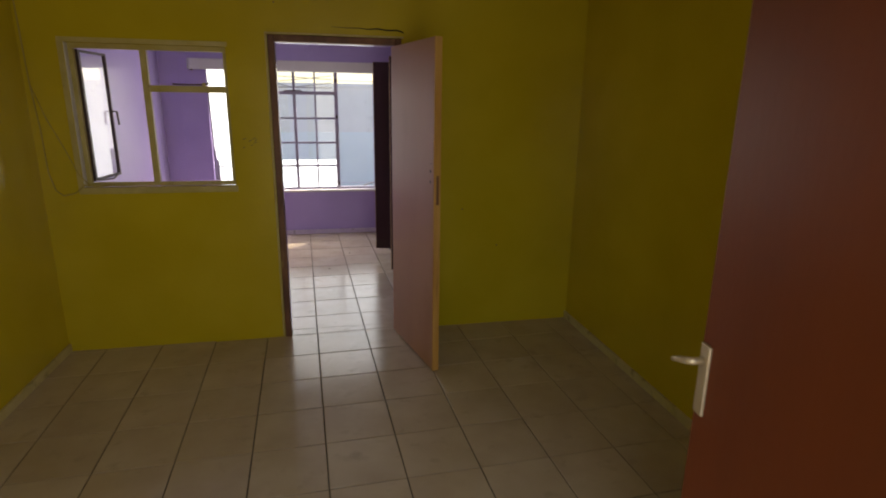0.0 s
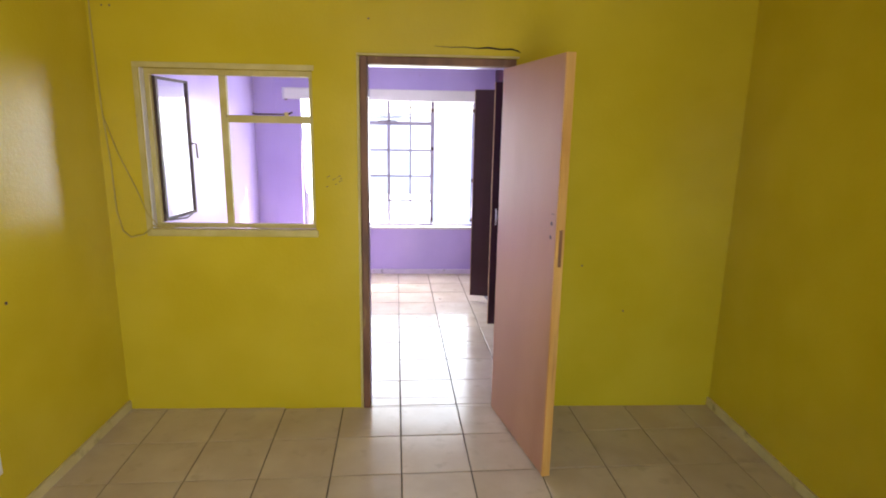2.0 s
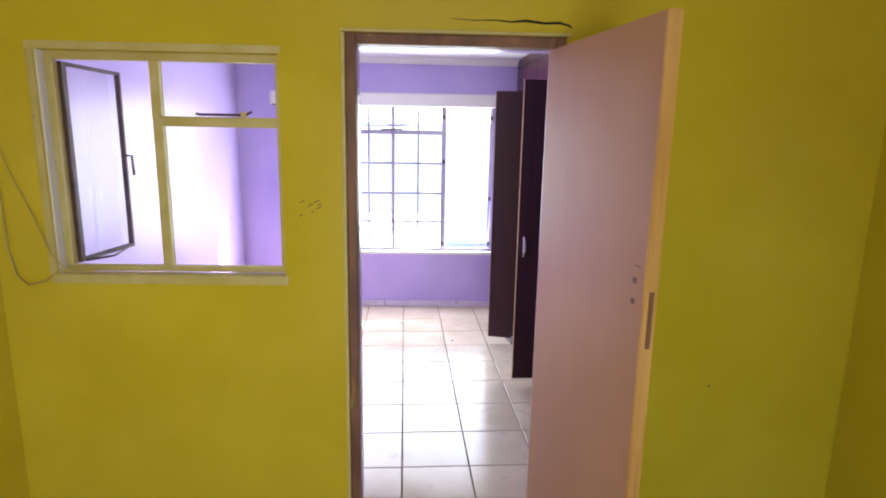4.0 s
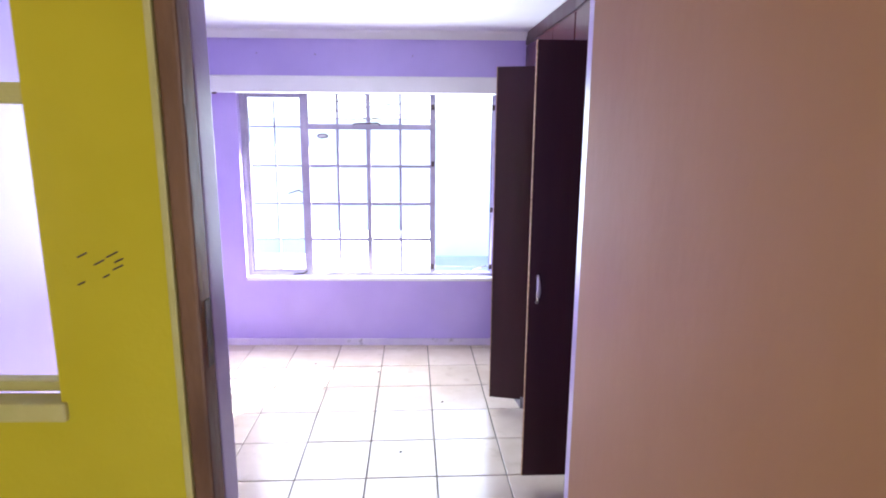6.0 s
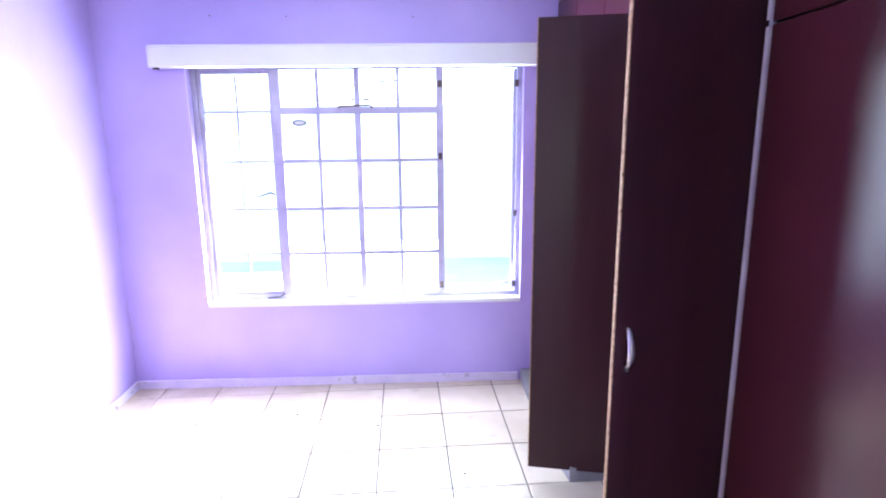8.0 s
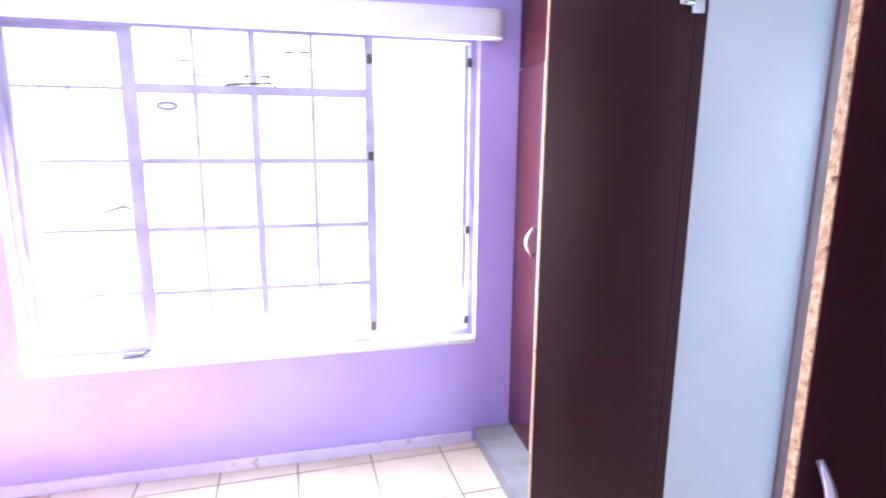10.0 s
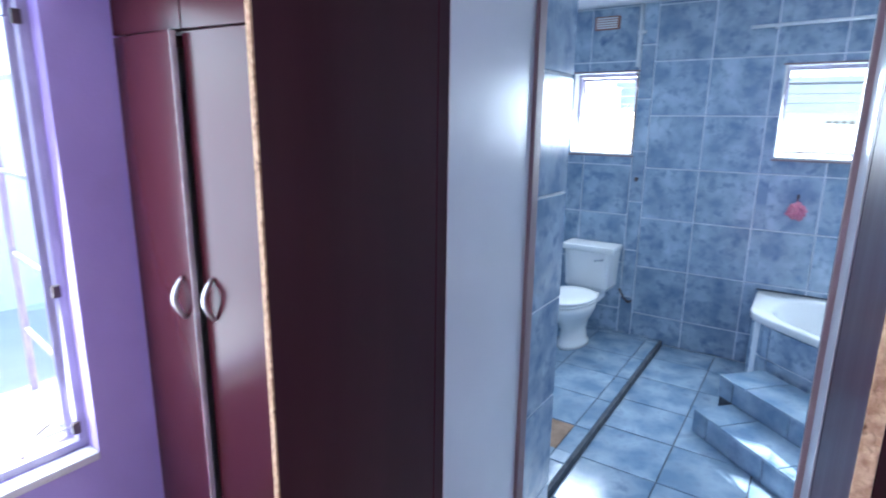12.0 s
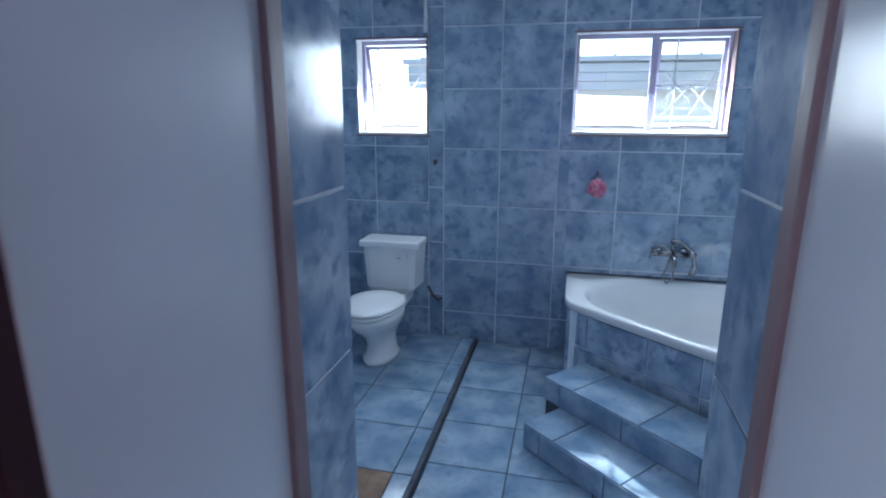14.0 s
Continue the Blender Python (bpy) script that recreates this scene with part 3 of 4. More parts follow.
stick(bx0, bx1, 0.563, 0.59)
stick(bx0, bx1, 1.975, bz1)
stick(bx0, bx0 + 0.03, 0.59, 1.975)
stick(bx1 - 0.028, bx1, 0.59, 1.975)
for x in (-0.728, 0.25):
    stick(x - 0.022, x + 0.022, 0.59, 1.975, "mullion")
stick(-0.247 - 0.018, -0.247 + 0.018, 0.59, 1.715, "mullion")
stick(-0.706, 0.228, 1.715, 1.755, "transom")
stick(-0.247 - 0.016, -0.247 + 0.016, 1.755, 1.975, "mullion")
zs = (0.59, 0.857, 1.142, 1.436, 1.715)
for a, b in ((-0.706, -0.265), (-0.229, 0.228)):
    m = (a + b) / 2
    for z in zs[1:-1]:
        stick(a, b, z - 0.012, z + 0.012, "glazing_bar", 0.026)
    for lo, hi in zip(zs, zs[1:]):
        e0, e1 = lo + (0.012 if lo > 0.6 else 0), hi - (0.012 if hi < 1.7 else 0)
        stick(m - 0.011, m + 0.011, e0, e1, "glazing_bar", 0.026)
        for p, q in ((a, m - 0.011), (m + 0.011, b)):
            pane("pane", p, q, GY, e0, e1, bw)
for a, b in ((-0.706, -0.263), (-0.231, 0.228)):
    m = (a + b) / 2
    stick(m - 0.010, m + 0.010, 1.755, 1.975, "glazing_bar", 0.02)
    for p, q in ((a, m - 0.010), (m + 0.010, b)):
        pane("pane", p, q, GY, 1.755, 1.975, bw)
# left sash, closed, with bars
ls = (-1.19, -0.75)
for a in ((ls[0], ls[0] + 0.024, 0.59, 1.975), (ls[1] - 0.022, ls[1], 0.59, 1.975), (ls[0] + 0.024, ls[1] - 0.022, 0.59, 0.614), (ls[0] + 0.024, ls[1] - 0.022, 1.951, 1.975)):
    stick(*a, "sash_bar", 0.03, GY + 0.012)
zl = (0.614, 0.857, 1.142, 1.436, 1.733, 1.951)
mid = (ls[0] + ls[1]) / 2
for lo, hi in zip(zl, zl[1:]):
    stick(mid - 0.006, mid + 0.006, lo, hi - 0.007, "glazing_bar", 0.018, GY + 0.012)
    if hi < 1.9:
        stick(ls[0] + 0.024, ls[1] - 0.022, hi - 0.007, hi + 0.007, "glazing_bar", 0.016, GY + 0.012)
pane("pane", ls[0] + 0.024, ls[1] - 0.022, GY + 0.024, 0.614, 1.951, bw)
part("sash_handle", rod([(-0.77, GY - 0.03, 1.235), (-0.79, GY - 0.05, 1.25), (-0.87, GY - 0.055, 1.225)], [0.008, 0.007, 0.005]), DARKSTEEL, bw, smooth=True)
# right sash, swung outward
rs = part("open_sash", bmesh.new(), DARKSTEEL, bw)
rs.matrix_basis = pose(bx1 - 0.03, GY + 0.03, 0, 0, 0, 82)
for a in ((0, 0.024, 0.59, 1.975), (0.42, 0.442, 0.59, 1.975), (0.024, 0.42, 0.59, 0.614), (0.024, 0.42, 1.951, 1.975)):
    part("sash_bar", box(a[0], a[1], -0.014, 0.014, a[2], a[3], 0.002), LILACSTEEL, rs)
for z in (0.857, 1.142, 1.436, 1.733):
    part("sash_bar", box(0.024, 0.42, -0.008, 0.008, z - 0.007, z + 0.007), LILACSTEEL, rs)
pane("pane", 0.024, 0.42, 0.0, 0.614, 1.951, rs)
for x, y in ((0.25, GY - 0.02), (bx1 - 0.035, GY - 0.02)):
    for z in ((1.885, 1.457, 0.64) if x < 0.5 else (1.885, 1.10, 0.64)):
        part("hinge", box(x - 0.011, x + 0.013, y - 0.012, y + 0.006, z - 0.02, z + 0.02, 0.004), DARKSTEEL, bw)
for z in (1.885, 0.635):
    part("security_bar", rod([(0.262, GY + 0.006, z), (bx1 - 0.04, GY + 0.006, z)], 0.003, 6), LILACSTEEL, bw)
part("stay_bar", rod([(-0.36, GY - 0.035, 1.752), (-0.34, GY - 0.04, 1.758), (-0.17, GY - 0.04, 1.764), (-0.155, GY - 0.03, 1.75)], 0.006), DARKSTEEL, bw)
part("stay_bar", rod([(-0.86, GY - 0.03, 0.575), (-0.78, GY - 0.04, 0.585), (-0.755, GY - 0.02, 0.60)], 0.006), DARKSTEEL, bw)
part("sash_stay", rod([(0.57, GY, 0.60), (0.64, GY + 0.10, 0.605), (0.70, GY + 0.14, 0.61)], 0.006), DARKSTEEL, bw)
# crossed security bars outside the fanlight
for p, q in (((-0.70, 1.94), (0.20, 1.90)), ((-0.70, 1.84), (0.20, 1.94)), ((-0.70, 1.90), (-0.25, 1.80)), ((-0.25, 1.80), (0.20, 1.86)), ((-0.70, 1.80), (0.20, 1.80))):
    part("security_bar", rod([(p[0], GY + 0.07, p[1]), (q[0], GY + 0.07, q[1])], 0.004, 6), DARKSTEEL, bw)
# oval sticker on one pane
st = loft([[(-0.60 + 0.045 * math.cos(k * math.tau / 20), y, 1.665 + 0.02 * math.sin(k * math.tau / 20)) for k in range(20)] for y in (GY - 0.0035, GY - 0.0025)])
part("sticker", st, CONCRETE, bw, "faded oval sticker")
st2 = loft([[(-0.60 + 0.03 * math.cos(k * math.tau / 20), y, 1.665 + 0.009 * math.sin(k * math.tau / 20)) for k in range(20)] for y in (GY - 0.0042, GY - 0.0036)])
part("sticker_mark", st2, WHITE, bw)

# pelmet over the window
px0, px1, pyf, pz0, pz1 = -1.40, 0.835, YN - 0.10, 1.975, 2.092
r = 0.05
outline = [(px0, YN - 0.001), (px0, pyf + r)]
outline += [(px0 + r - r * math.cos(k * math.pi / 12), pyf + r - r * math.sin(k * math.pi / 12)) for k in range(1, 7)]
outline += [(px1 - r + r * math.sin(k * math.pi / 12), pyf + r - r * math.cos(k * math.pi / 12)) for k in range(0, 7)]
outline += [(px1, YN - 0.001)]
pel = thing("curtain_pelmet", "white boxed curtain pelmet above the window", "pelmet")
part("front_board", prism(outline, pz0, pz1 - 0.012, 0.003), WHITE, pel)
part("top_board", prism([(x, y) for x, y in outline], pz1 - 0.0105, pz1, 0.003), WHITE, pel)
part("end_clip", box(px0 + 0.03, px0 + 0.06, pyf + 0.03, pyf + 0.05, pz0 - 0.012, pz0 - 0.0005), DARKSTEEL, pel)
for x, z in ((-1.05, 2.26), (-0.62, 2.255), (0.10, 2.25)):
    tagged(part("nail", rod([(x, YN + 0.002, z), (x, YN - 0.006, z)], 0.004, 6), DARKSTEEL), "small rusty nail stuck in lilac wall", "nail")


# ---- wardrobes ----
def bow_handle(parent, x, y, z, out, h=0.13):
    """A bow handle, standing off along out (a unit 2D vector)."""
    pts, rad = [], []
    for k in range(11):
        a = k / 10
        off = 0.004 + 0.03 * math.sin(math.pi * a)
        pts.append((x + out[0] * off, y + out[1] * off, z - h / 2 + h * a))
        rad.append(0.006 + 0.004 * math.sin(math.pi * a))
    return part("handle", rod(pts, rad, 10), STEEL, parent, "brushed metal bow handle", smooth=True)


def leaf(parent, name, w, z0, z1, material, handle_at=None, hz=1.09, back=None, edge=EDGING):
    """A melamine door along +x from its hinge, its outer face at -y."""
    d = part(name, box(0.001, w - 0.003, -0.016, 0.0, z0, z1, 0.0015), material, parent)
    part("edging", box(w - 0.003, w - 0.0005, -0.0165, 0.0005, z0, z1), edge, d, "pale edging strip")
    if handle_at is not None:
        bow_handle(d, handle_at, -0.016, hz, (0, -1))
    if back:
        part("inner_face", box(0.003, w - 0.004, 0.0002, 0.0022, z0 + 0.002, z1 - 0.002), back, d)
    return d


LOW0, LOW1, UP0, UP1 = 0.085, 1.852, 1.858, 2.325


def wardrobe(name, label, m, length, doors, depth=0.46, open_first=0.0):
    """A wardrobe from the origin along +x, its back at +y, with a cement plinth, shelves behind, doors in pairs below and above."""
    w = thing(name, label, "wardrobe", m, "built-in wardrobes")
    part("side_panel", box(0, 0.016, 0.002, depth, 0.075, 2.33), MELAMINE, w)
    part("side_panel", box(length - 0.016, length, 0.002, depth, 0.075, 2.33), MELAMINE, w)
    part("back_panel", box(0.016, length - 0.016, depth - 0.01, depth, 0.075, 2.33), DARKWINE, w)
    part("shelf", box(0.016, length - 0.016, 0.012, depth - 0.01, 1.847, 1.863), DARKWINE, w)
    part("base_panel", box(0.016, length - 0.016, 0.003, depth - 0.01, 0.078, 0.094), MELAMINE, w)
    part("top_panel", box(0.016, length - 0.016, 0.003, depth - 0.01, 2.314, 2.33), MELAMINE, w)
    part("fascia", box(0, length, -0.02, 0.06, 2.333, H - 0.001, 0.003), DARKWINE, w)
    n = len(doors) - 1
    for i in range(n):
        a, b = doors[i], doors[i + 1]
        ww = b - a - 0.003
        left = i % 2 == 0
        turn = open_first if i == 0 else 0.0
        hx = ww - 0.045 if left else 0.045
        if left:
            base = pose(a, -0.001, 0, 0, 0, -turn)
            d = leaf(w, "door", ww, LOW0, LOW1, WINE, hx)
            d.matrix_basis = base
        else:
            d = part("door", box(0.001, ww - 0.001, -0.016, 0.0, LOW0, LOW1, 0.0015), WINE, w)
            bow_handle(d, hx, -0.016, 1.09, (0, -1))
            d.matrix_basis = pose(a, -0.001, 0)
        u = part("upper_door", box(0.001, ww - 0.001, -0.016, 0.0, UP0, UP1, 0.0015), WINE, w)
        u.matrix_basis = pose(a, -0.001, 0)
    return w


# far wardrobe, between passage and window wall: its front runs slightly askew
fa, fb = Vector((1.04, PY1 + 0.018)), Vector((0.955, YN - 0.002))
# origin at the window end, x along the front towards the passage, y into the wardrobe
d2 = (fa - fb)
far_len = d2.length
far = wardrobe("wardrobe", "wine-red melamine wardrobe beside the window, one door ajar", pose(fb.x, fb.y, 0, 0, 0, math.degrees(math.atan2(d2.y, d2.x))), far_len, [0.0, 0.318, 0.70, far_len], depth=0.44, open_first=6)
# near wardrobe, between shared wall and passage
near_len = PY0 - 0.018 - (YW2 + 0.002)
near = wardrobe("wardrobe", "wine-red melamine wardrobe with closed paired doors", pose(CX, PY0 - 0.018, 0, 0, 0, -90), near_len, [0.045, 0.645, near_len], depth=0.46)
part("edge_stile", box(0.022, 0.036, -0.019, 0.001, 0.06, 1.85, 0.001), EDGING, near, "pale edging of the side panel")
part("edge_stile", box(0.022, 0.036, -0.019, 0.001, 1.866, 2.325, 0.001), EDGING, near, "pale edging of the side panel")
# cupboard bridge over the passage
br = thing("overhead_cupboard", "wine-red overhead cupboard bridging the bathroom passage", "cupboard", group="built-in wardrobes")
part("body", box(CX + 0.004, BX0 - 0.006, PY0 - 0.017, PY1 + 0.017, 2.075, 2.33), MELAMINE, br)
pm = (PY0 + PY1) / 2
part("door", box(CX - 0.014, CX + 0.002, PY0 - 0.014, pm - 0.002, 2.08, 2.325, 0.0015), WINE, br)
part("door", box(CX - 0.014, CX + 0.002, pm + 0.002, PY1 + 0.014, 2.08, 2.325, 0.0015), WINE, br)
part("fascia", box(CX - 0.02, CX + 0.04, PY0 - 0.016, PY1 + 0.016, 2.333, H - 0.001, 0.003), DARKWINE, br)
tagged(part("cement_plinth", prism([(0.758, YN - 0.001), (0.758, 6.55), (0.80, PY1 + 0.03), (1.45, PY1 + 0.03), (1.45, YN - 0.001)], -0.004, 0.074, 0.004), CONCRETE), "grey cement plinth under the far wardrobe", "plinth")
tagged(part("cement_plinth", box(CX + 0.03, 1.48, YW2 + 0.002, PY0 - 0.03, -0.004, 0.074, 0.004), CONCRETE), "grey cement plinth under the closed wardrobe", "plinth")

# tall leaves of the passage, both open
def passage_leaf(hx, hy, fx, fy, outer, label):
    w = math.hypot(fx - hx, fy - hy)
    ob = thing("passage_door", label, "door", pose(hx, hy, 0, 0, 0, math.degrees(math.atan2(fy - hy, fx - hx))), "tall doors of the bathroom passage")
    part("panel", box(0, w - 0.004, -0.008, 0.008, 0.055, 2.042, 0.001), DARKWINE, ob)
    part("edging", box(w - 0.004, w, -0.0083, 0.0083, 0.055, 2.042), CHIP, ob, "raw chipboard edge")
    part("edging", box(-0.003, 0.0, -0.0085, 0.0085, 0.055, 2.042), EDGING, ob, "pale edging strip")
    for z in (1.895, 0.35):
        s = -outer
        h = part("cup_hinge", box(0.012, 0.05, s * 0.014 - 0.006, s * 0.014 + 0.006, z - 0.026, z + 0.026, 0.004), CHROME, ob, "silver cup hinge")
        part("hinge_arm", rod([(0.045, s * 0.016, z), (0.085, s * 0.022, z + 0.004)], 0.009, 8), CHROME, h, smooth=True)
    bow_handle(ob, w - 0.04, outer * 0.008, 0.98, (0, outer))
    part("scuff", box(0.03, 0.034, -outer * 0.0084 - 0.0002, -outer * 0.0084 + 0.0002, 0.1, 2.0), WINE, ob)
    return ob


passage_leaf(1.034, PY1 - 0.006, 0.612, 6.335, -1, "open dark wine door showing its inner face, hinges visible")
passage_leaf(1.052, PY0 + 0.004, 0.682, 5.49, 1, "open dark wine door, raw chipboard on its free edge")

# white lining of the passage
lin = thing("passage_lining", "white melamine lining of the bathroom passage", "panel")
part("side_panel", box(CX + 0.003, BX0 - 0.05, PY1 - 0.002, PY1 + 0.014, 0.0, 2.073), MELAMINE, lin)
part("side_panel", box(CX + 0.013, BX0 - 0.05, PY0 - 0.014, PY0 + 0.002, 0.0, 2.073), MELAMINE, lin)
part("edge_trim", box(BX0 - 0.05, BX0 - 0.002, PY1 - 0.014, PY1 + 0.01, 0.0, 2.07, 0.004), PINKFRAME, lin, "mauve-brown wooden door frame")
part("edge_trim", box(BX0 - 0.05, BX0 - 0.002, PY0 - 0.01, PY0 + 0.014, 0.0, 2.07, 0.004), PINKFRAME, lin, "mauve-brown wooden door frame")
part("edge_trim", box(BX0 - 0.05, BX0 - 0.002, PY0 + 0.014, PY1 - 0.014, 2.03, 2.07, 0.004), PINKFRAME, lin, "mauve-brown wooden door frame")

# bedroom ceiling lamp rose, barely seen
cl = thing("ceiling_lamp_holder", "small bare lamp holder on the bedroom ceiling", "lamp holder")
part("rose", loft([[(-0.33 + r_ * math.cos(k * math.tau / 16), 5.95 + r_ * math.sin(k * math.tau / 16), z) for k in range(16)] for r_, z in ((0.045, H), (0.045, H - 0.012), (0.02, H - 0.022))]), WHITE, cl)
part("socket", rod([(-0.33, 5.95, H - 0.022), (-0.33, 5.95, H - 0.055)], 0.017, 12), BRASSY, cl)

# ---- bathroom ----
KY = 6.385
PZ = 0.032
platform = tagged(part("raised_floor", box(1.78, BX1 - 0.012, KY, BY1 - 0.002, -0.005, PZ - 0.007), GROUT_D), "slightly raised bathroom floor with dark cement edge", "floor", "", "structure")
part("kerb_edge", box(1.78, BX1 - 0.012, KY - 0.022, KY - 0.001, -0.004, PZ + 0.001, 0.003), GROUT_D, platform, "dark cement edge strip")
part("screed_patch", box(2.42, 2.685, 6.475, 6.64, PZ - 0.007, PZ - 0.003), BROWNPATCH, platform, "brown screed where a tile is missing")

# toilet, its back against the window wall
toilet = thing("toilet", "white ceramic close-coupled toilet with closed seat", "toilet", pose(BX1 - 0.02, 6.915, PZ, 0, 0, 180) @ Matrix.Diagonal((1.14, 0.95, 0.92, 1)))


def oval(cx, rx, ry, z, n=28, back=None):
    """An egg-shaped ring, blunt behind."""
    out = []
    for k in range(n):
        a = k * math.tau / n
        x = cx + rx * math.cos(a) * (1.0 if math.cos(a) > 0 else (back or 0.75))
        out.append((x, ry * math.sin(a) * (1 - 0.08 * math.cos(a)), z))
    return out


part("bowl", loft([oval(0.35, 0.17, 0.115, 0.0), oval(0.35, 0.17, 0.115, 0.03), oval(0.345, 0.145, 0.095, 0.05), oval(0.35, 0.14, 0.09, 0.14), oval(0.37, 0.165, 0.11, 0.21), oval(0.41, 0.205, 0.15, 0.28), oval(0.43, 0.235, 0.178, 0.34), oval(0.435, 0.24, 0.182, 0.375), oval(0.435, 0.225, 0.17, 0.385)]), CERAMIC, toilet, smooth=True)
part("rear_shelf", box(0.03, 0.26, -0.12, 0.12, 0.30, 0.384, 0.02), CERAMIC, toilet)
part("seat", loft([oval(0.435, 0.235, 0.178, 0.388), oval(0.435, 0.245, 0.188, 0.393), oval(0.435, 0.245, 0.188, 0.404), oval(0.435, 0.235, 0.18, 0.409)]), PLASTIC, toilet, smooth=True)
part("seat_lid", loft([oval(0.432, 0.235, 0.18, 0.413), oval(0.432, 0.247, 0.19, 0.418), oval(0.432, 0.247, 0.19, 0.428), oval(0.432, 0.22, 0.165, 0.438), oval(0.432, 0.12, 0.09, 0.442)]), PLASTIC, toilet, smooth=True)
cist = loft([[(x, y, z) for x, y in ((0.01, -w), (d, -w + 0.015), (d + 0.012, -w + 0.05), (d + 0.012, w - 0.05), (d, w - 0.015), (0.01, w))] for w, d, z in ((0.165, 0.155, 0.385), (0.185, 0.17, 0.42), (0.20, 0.18, 0.70), (0.20, 0.18, 0.715))])
cistern = part("cistern", cist, CERAMIC, toilet)
part("cistern_lid", box(0.0, 0.205, -0.212, 0.212, 0.716, 0.765, 0.014), CERAMIC, cistern)
part("flush_lever", rod([(0.19, 0.13, 0.665), (0.215, 0.13, 0.665), (0.222, 0.115, 0.663), (0.222, 0.075, 0.655)], 0.007, 8), CHROME, cistern, smooth=True)
tagged(part("water_pipe", rod([(BX1 - 0.012, 6.62, 0.30), (BX1 - 0.06, 6.63, 0.30), (BX1 - 0.07, 6.66, 0.33), (BX1 - 0.07, 6.70, 0.40)], 0.008, 8), DARKSTEEL, smooth=True), "dark water supply pipe beside the toilet", "pipe")

# corner bath in its tiled surround
corner = [(BX1 - 0.012, 5.79), (3.74, 5.79), (3.66, 5.77), (3.60, 5.72), (3.14, 5.18), (3.10, 5.11), (3.09, 5.03), (3.09, BY0 + 0.002), (BX1 - 0.012, BY0 + 0.002)]


def shrink(poly, f, c=(3.72, 4.98)):
    return [(c[0] + (x - c[0]) * f, c[1] + (y - c[1]) * f) for x, y in poly]


RIM = 0.54
bath = thing("corner_bath", "white corner bath set in a tiled surround", "bath")
CB = (3.70, 5.05)


def reach_to(poly, c, a):
    """How far it is from c to the outline in the direction a."""
    dx, dy = math.cos(a), math.sin(a)
    best = 9.0
    for (x0, y0), (x1, y1) in zip(poly, poly[1:] + poly[:1]):
        ex, ey = x1 - x0, y1 - y0
        den = dx * ey - dy * ex
        if abs(den) < 1e-9:
            continue
        t = ((x0 - c[0]) * ey - (y0 - c[1]) * ex) / den
        u = ((x0 - c[0]) * dy - (y0 - c[1]) * dx) / den
        if t > 0 and -1e-6 <= u <= 1 + 1e-6:
            best = min(best, t)
    return best


NB = 96
outer_r = [reach_to(corner, CB, k * math.tau / NB) for k in range(NB)]
inner_r = [0.86 * min(sum(outer_r[(k + q) % NB] for q in range(-9, 10)) / 19, outer_r[k] * 1.02) for k in range(NB)]


def bath_ring(radii, f, z):
    return [(CB[0] + r_ * f * math.cos(k * math.tau / NB), CB[1] + r_ * f * math.sin(k * math.tau / NB), z) for k, r_ in enumerate(radii)]


rings = [bath_ring(outer_r, 0.985, RIM - 0.045), bath_ring(outer_r, 1.0, RIM - 0.042), bath_ring(outer_r, 1.0, RIM - 0.008), bath_ring(outer_r, 0.994, RIM), bath_ring(inner_r, 1.03, RIM), bath_ring(inner_r, 1.0, RIM - 0.006), bath_ring(inner_r, 0.97, RIM - 0.03), bath_ring(inner_r, 0.92, RIM - 0.14), bath_ring(inner_r, 0.84, RIM - 0.30), bath_ring(inner_r, 0.70, RIM - 0.38), bath_ring(inner_r, 0.3, RIM - 0.395)]
part("tub", loft(rings, cap0=False), CERAMIC, bath, smooth=True)
surround = thing("bath_surround", "blue tiled bath surround with grey joints", "surround")
shell = [[(x, y, z) for x, y in shrink(corner, f)] for f, z in ((0.97, 0.0), (0.97, RIM - 0.05), (0.93, RIM - 0.05), (0.93, 0.0))]
part("core", loft(shell, cap0=False, cap1=False), GROUT_L, surround)

# steps up to the bath, along its slanting front
S1a, S1b = Vector((3.05, 5.945)), Vector((2.30, 5.092))
dirn = (S1b - S1a).normalized()
inn = Vector((-dirn.y, dirn.x))
if inn.x < 0:
    inn = -inn


def step(name, a, length, depth, z0, z1, label):
    st_ = thing(name, label, "step", pose(a.x, a.y, 0, 0, 0, math.degrees(math.atan2(dirn.y, dirn.x))), "steps to the bath")
    s_ = 1 if Vector((-dirn.y, dirn.x)).dot(inn) > 0 else -1
    y0_, y1_ = sorted((0.008 * s_, depth * s_))
    part("core", box(0.008, length, y0_, y1_, z0, z1 - 0.009), GROUT_D, st_)
    return st_, s_


step1, sgn1 = step("bath_step", S1a, 1.10, 0.25, 0.0, 0.128, "lower blue tiled step to the bath")
S2a = Vector((3.30, 5.865))
step2, sgn2 = step("bath_step", S2a, 1.10, 0.30, 0.0, 0.252, "upper blue tiled step to the bath")

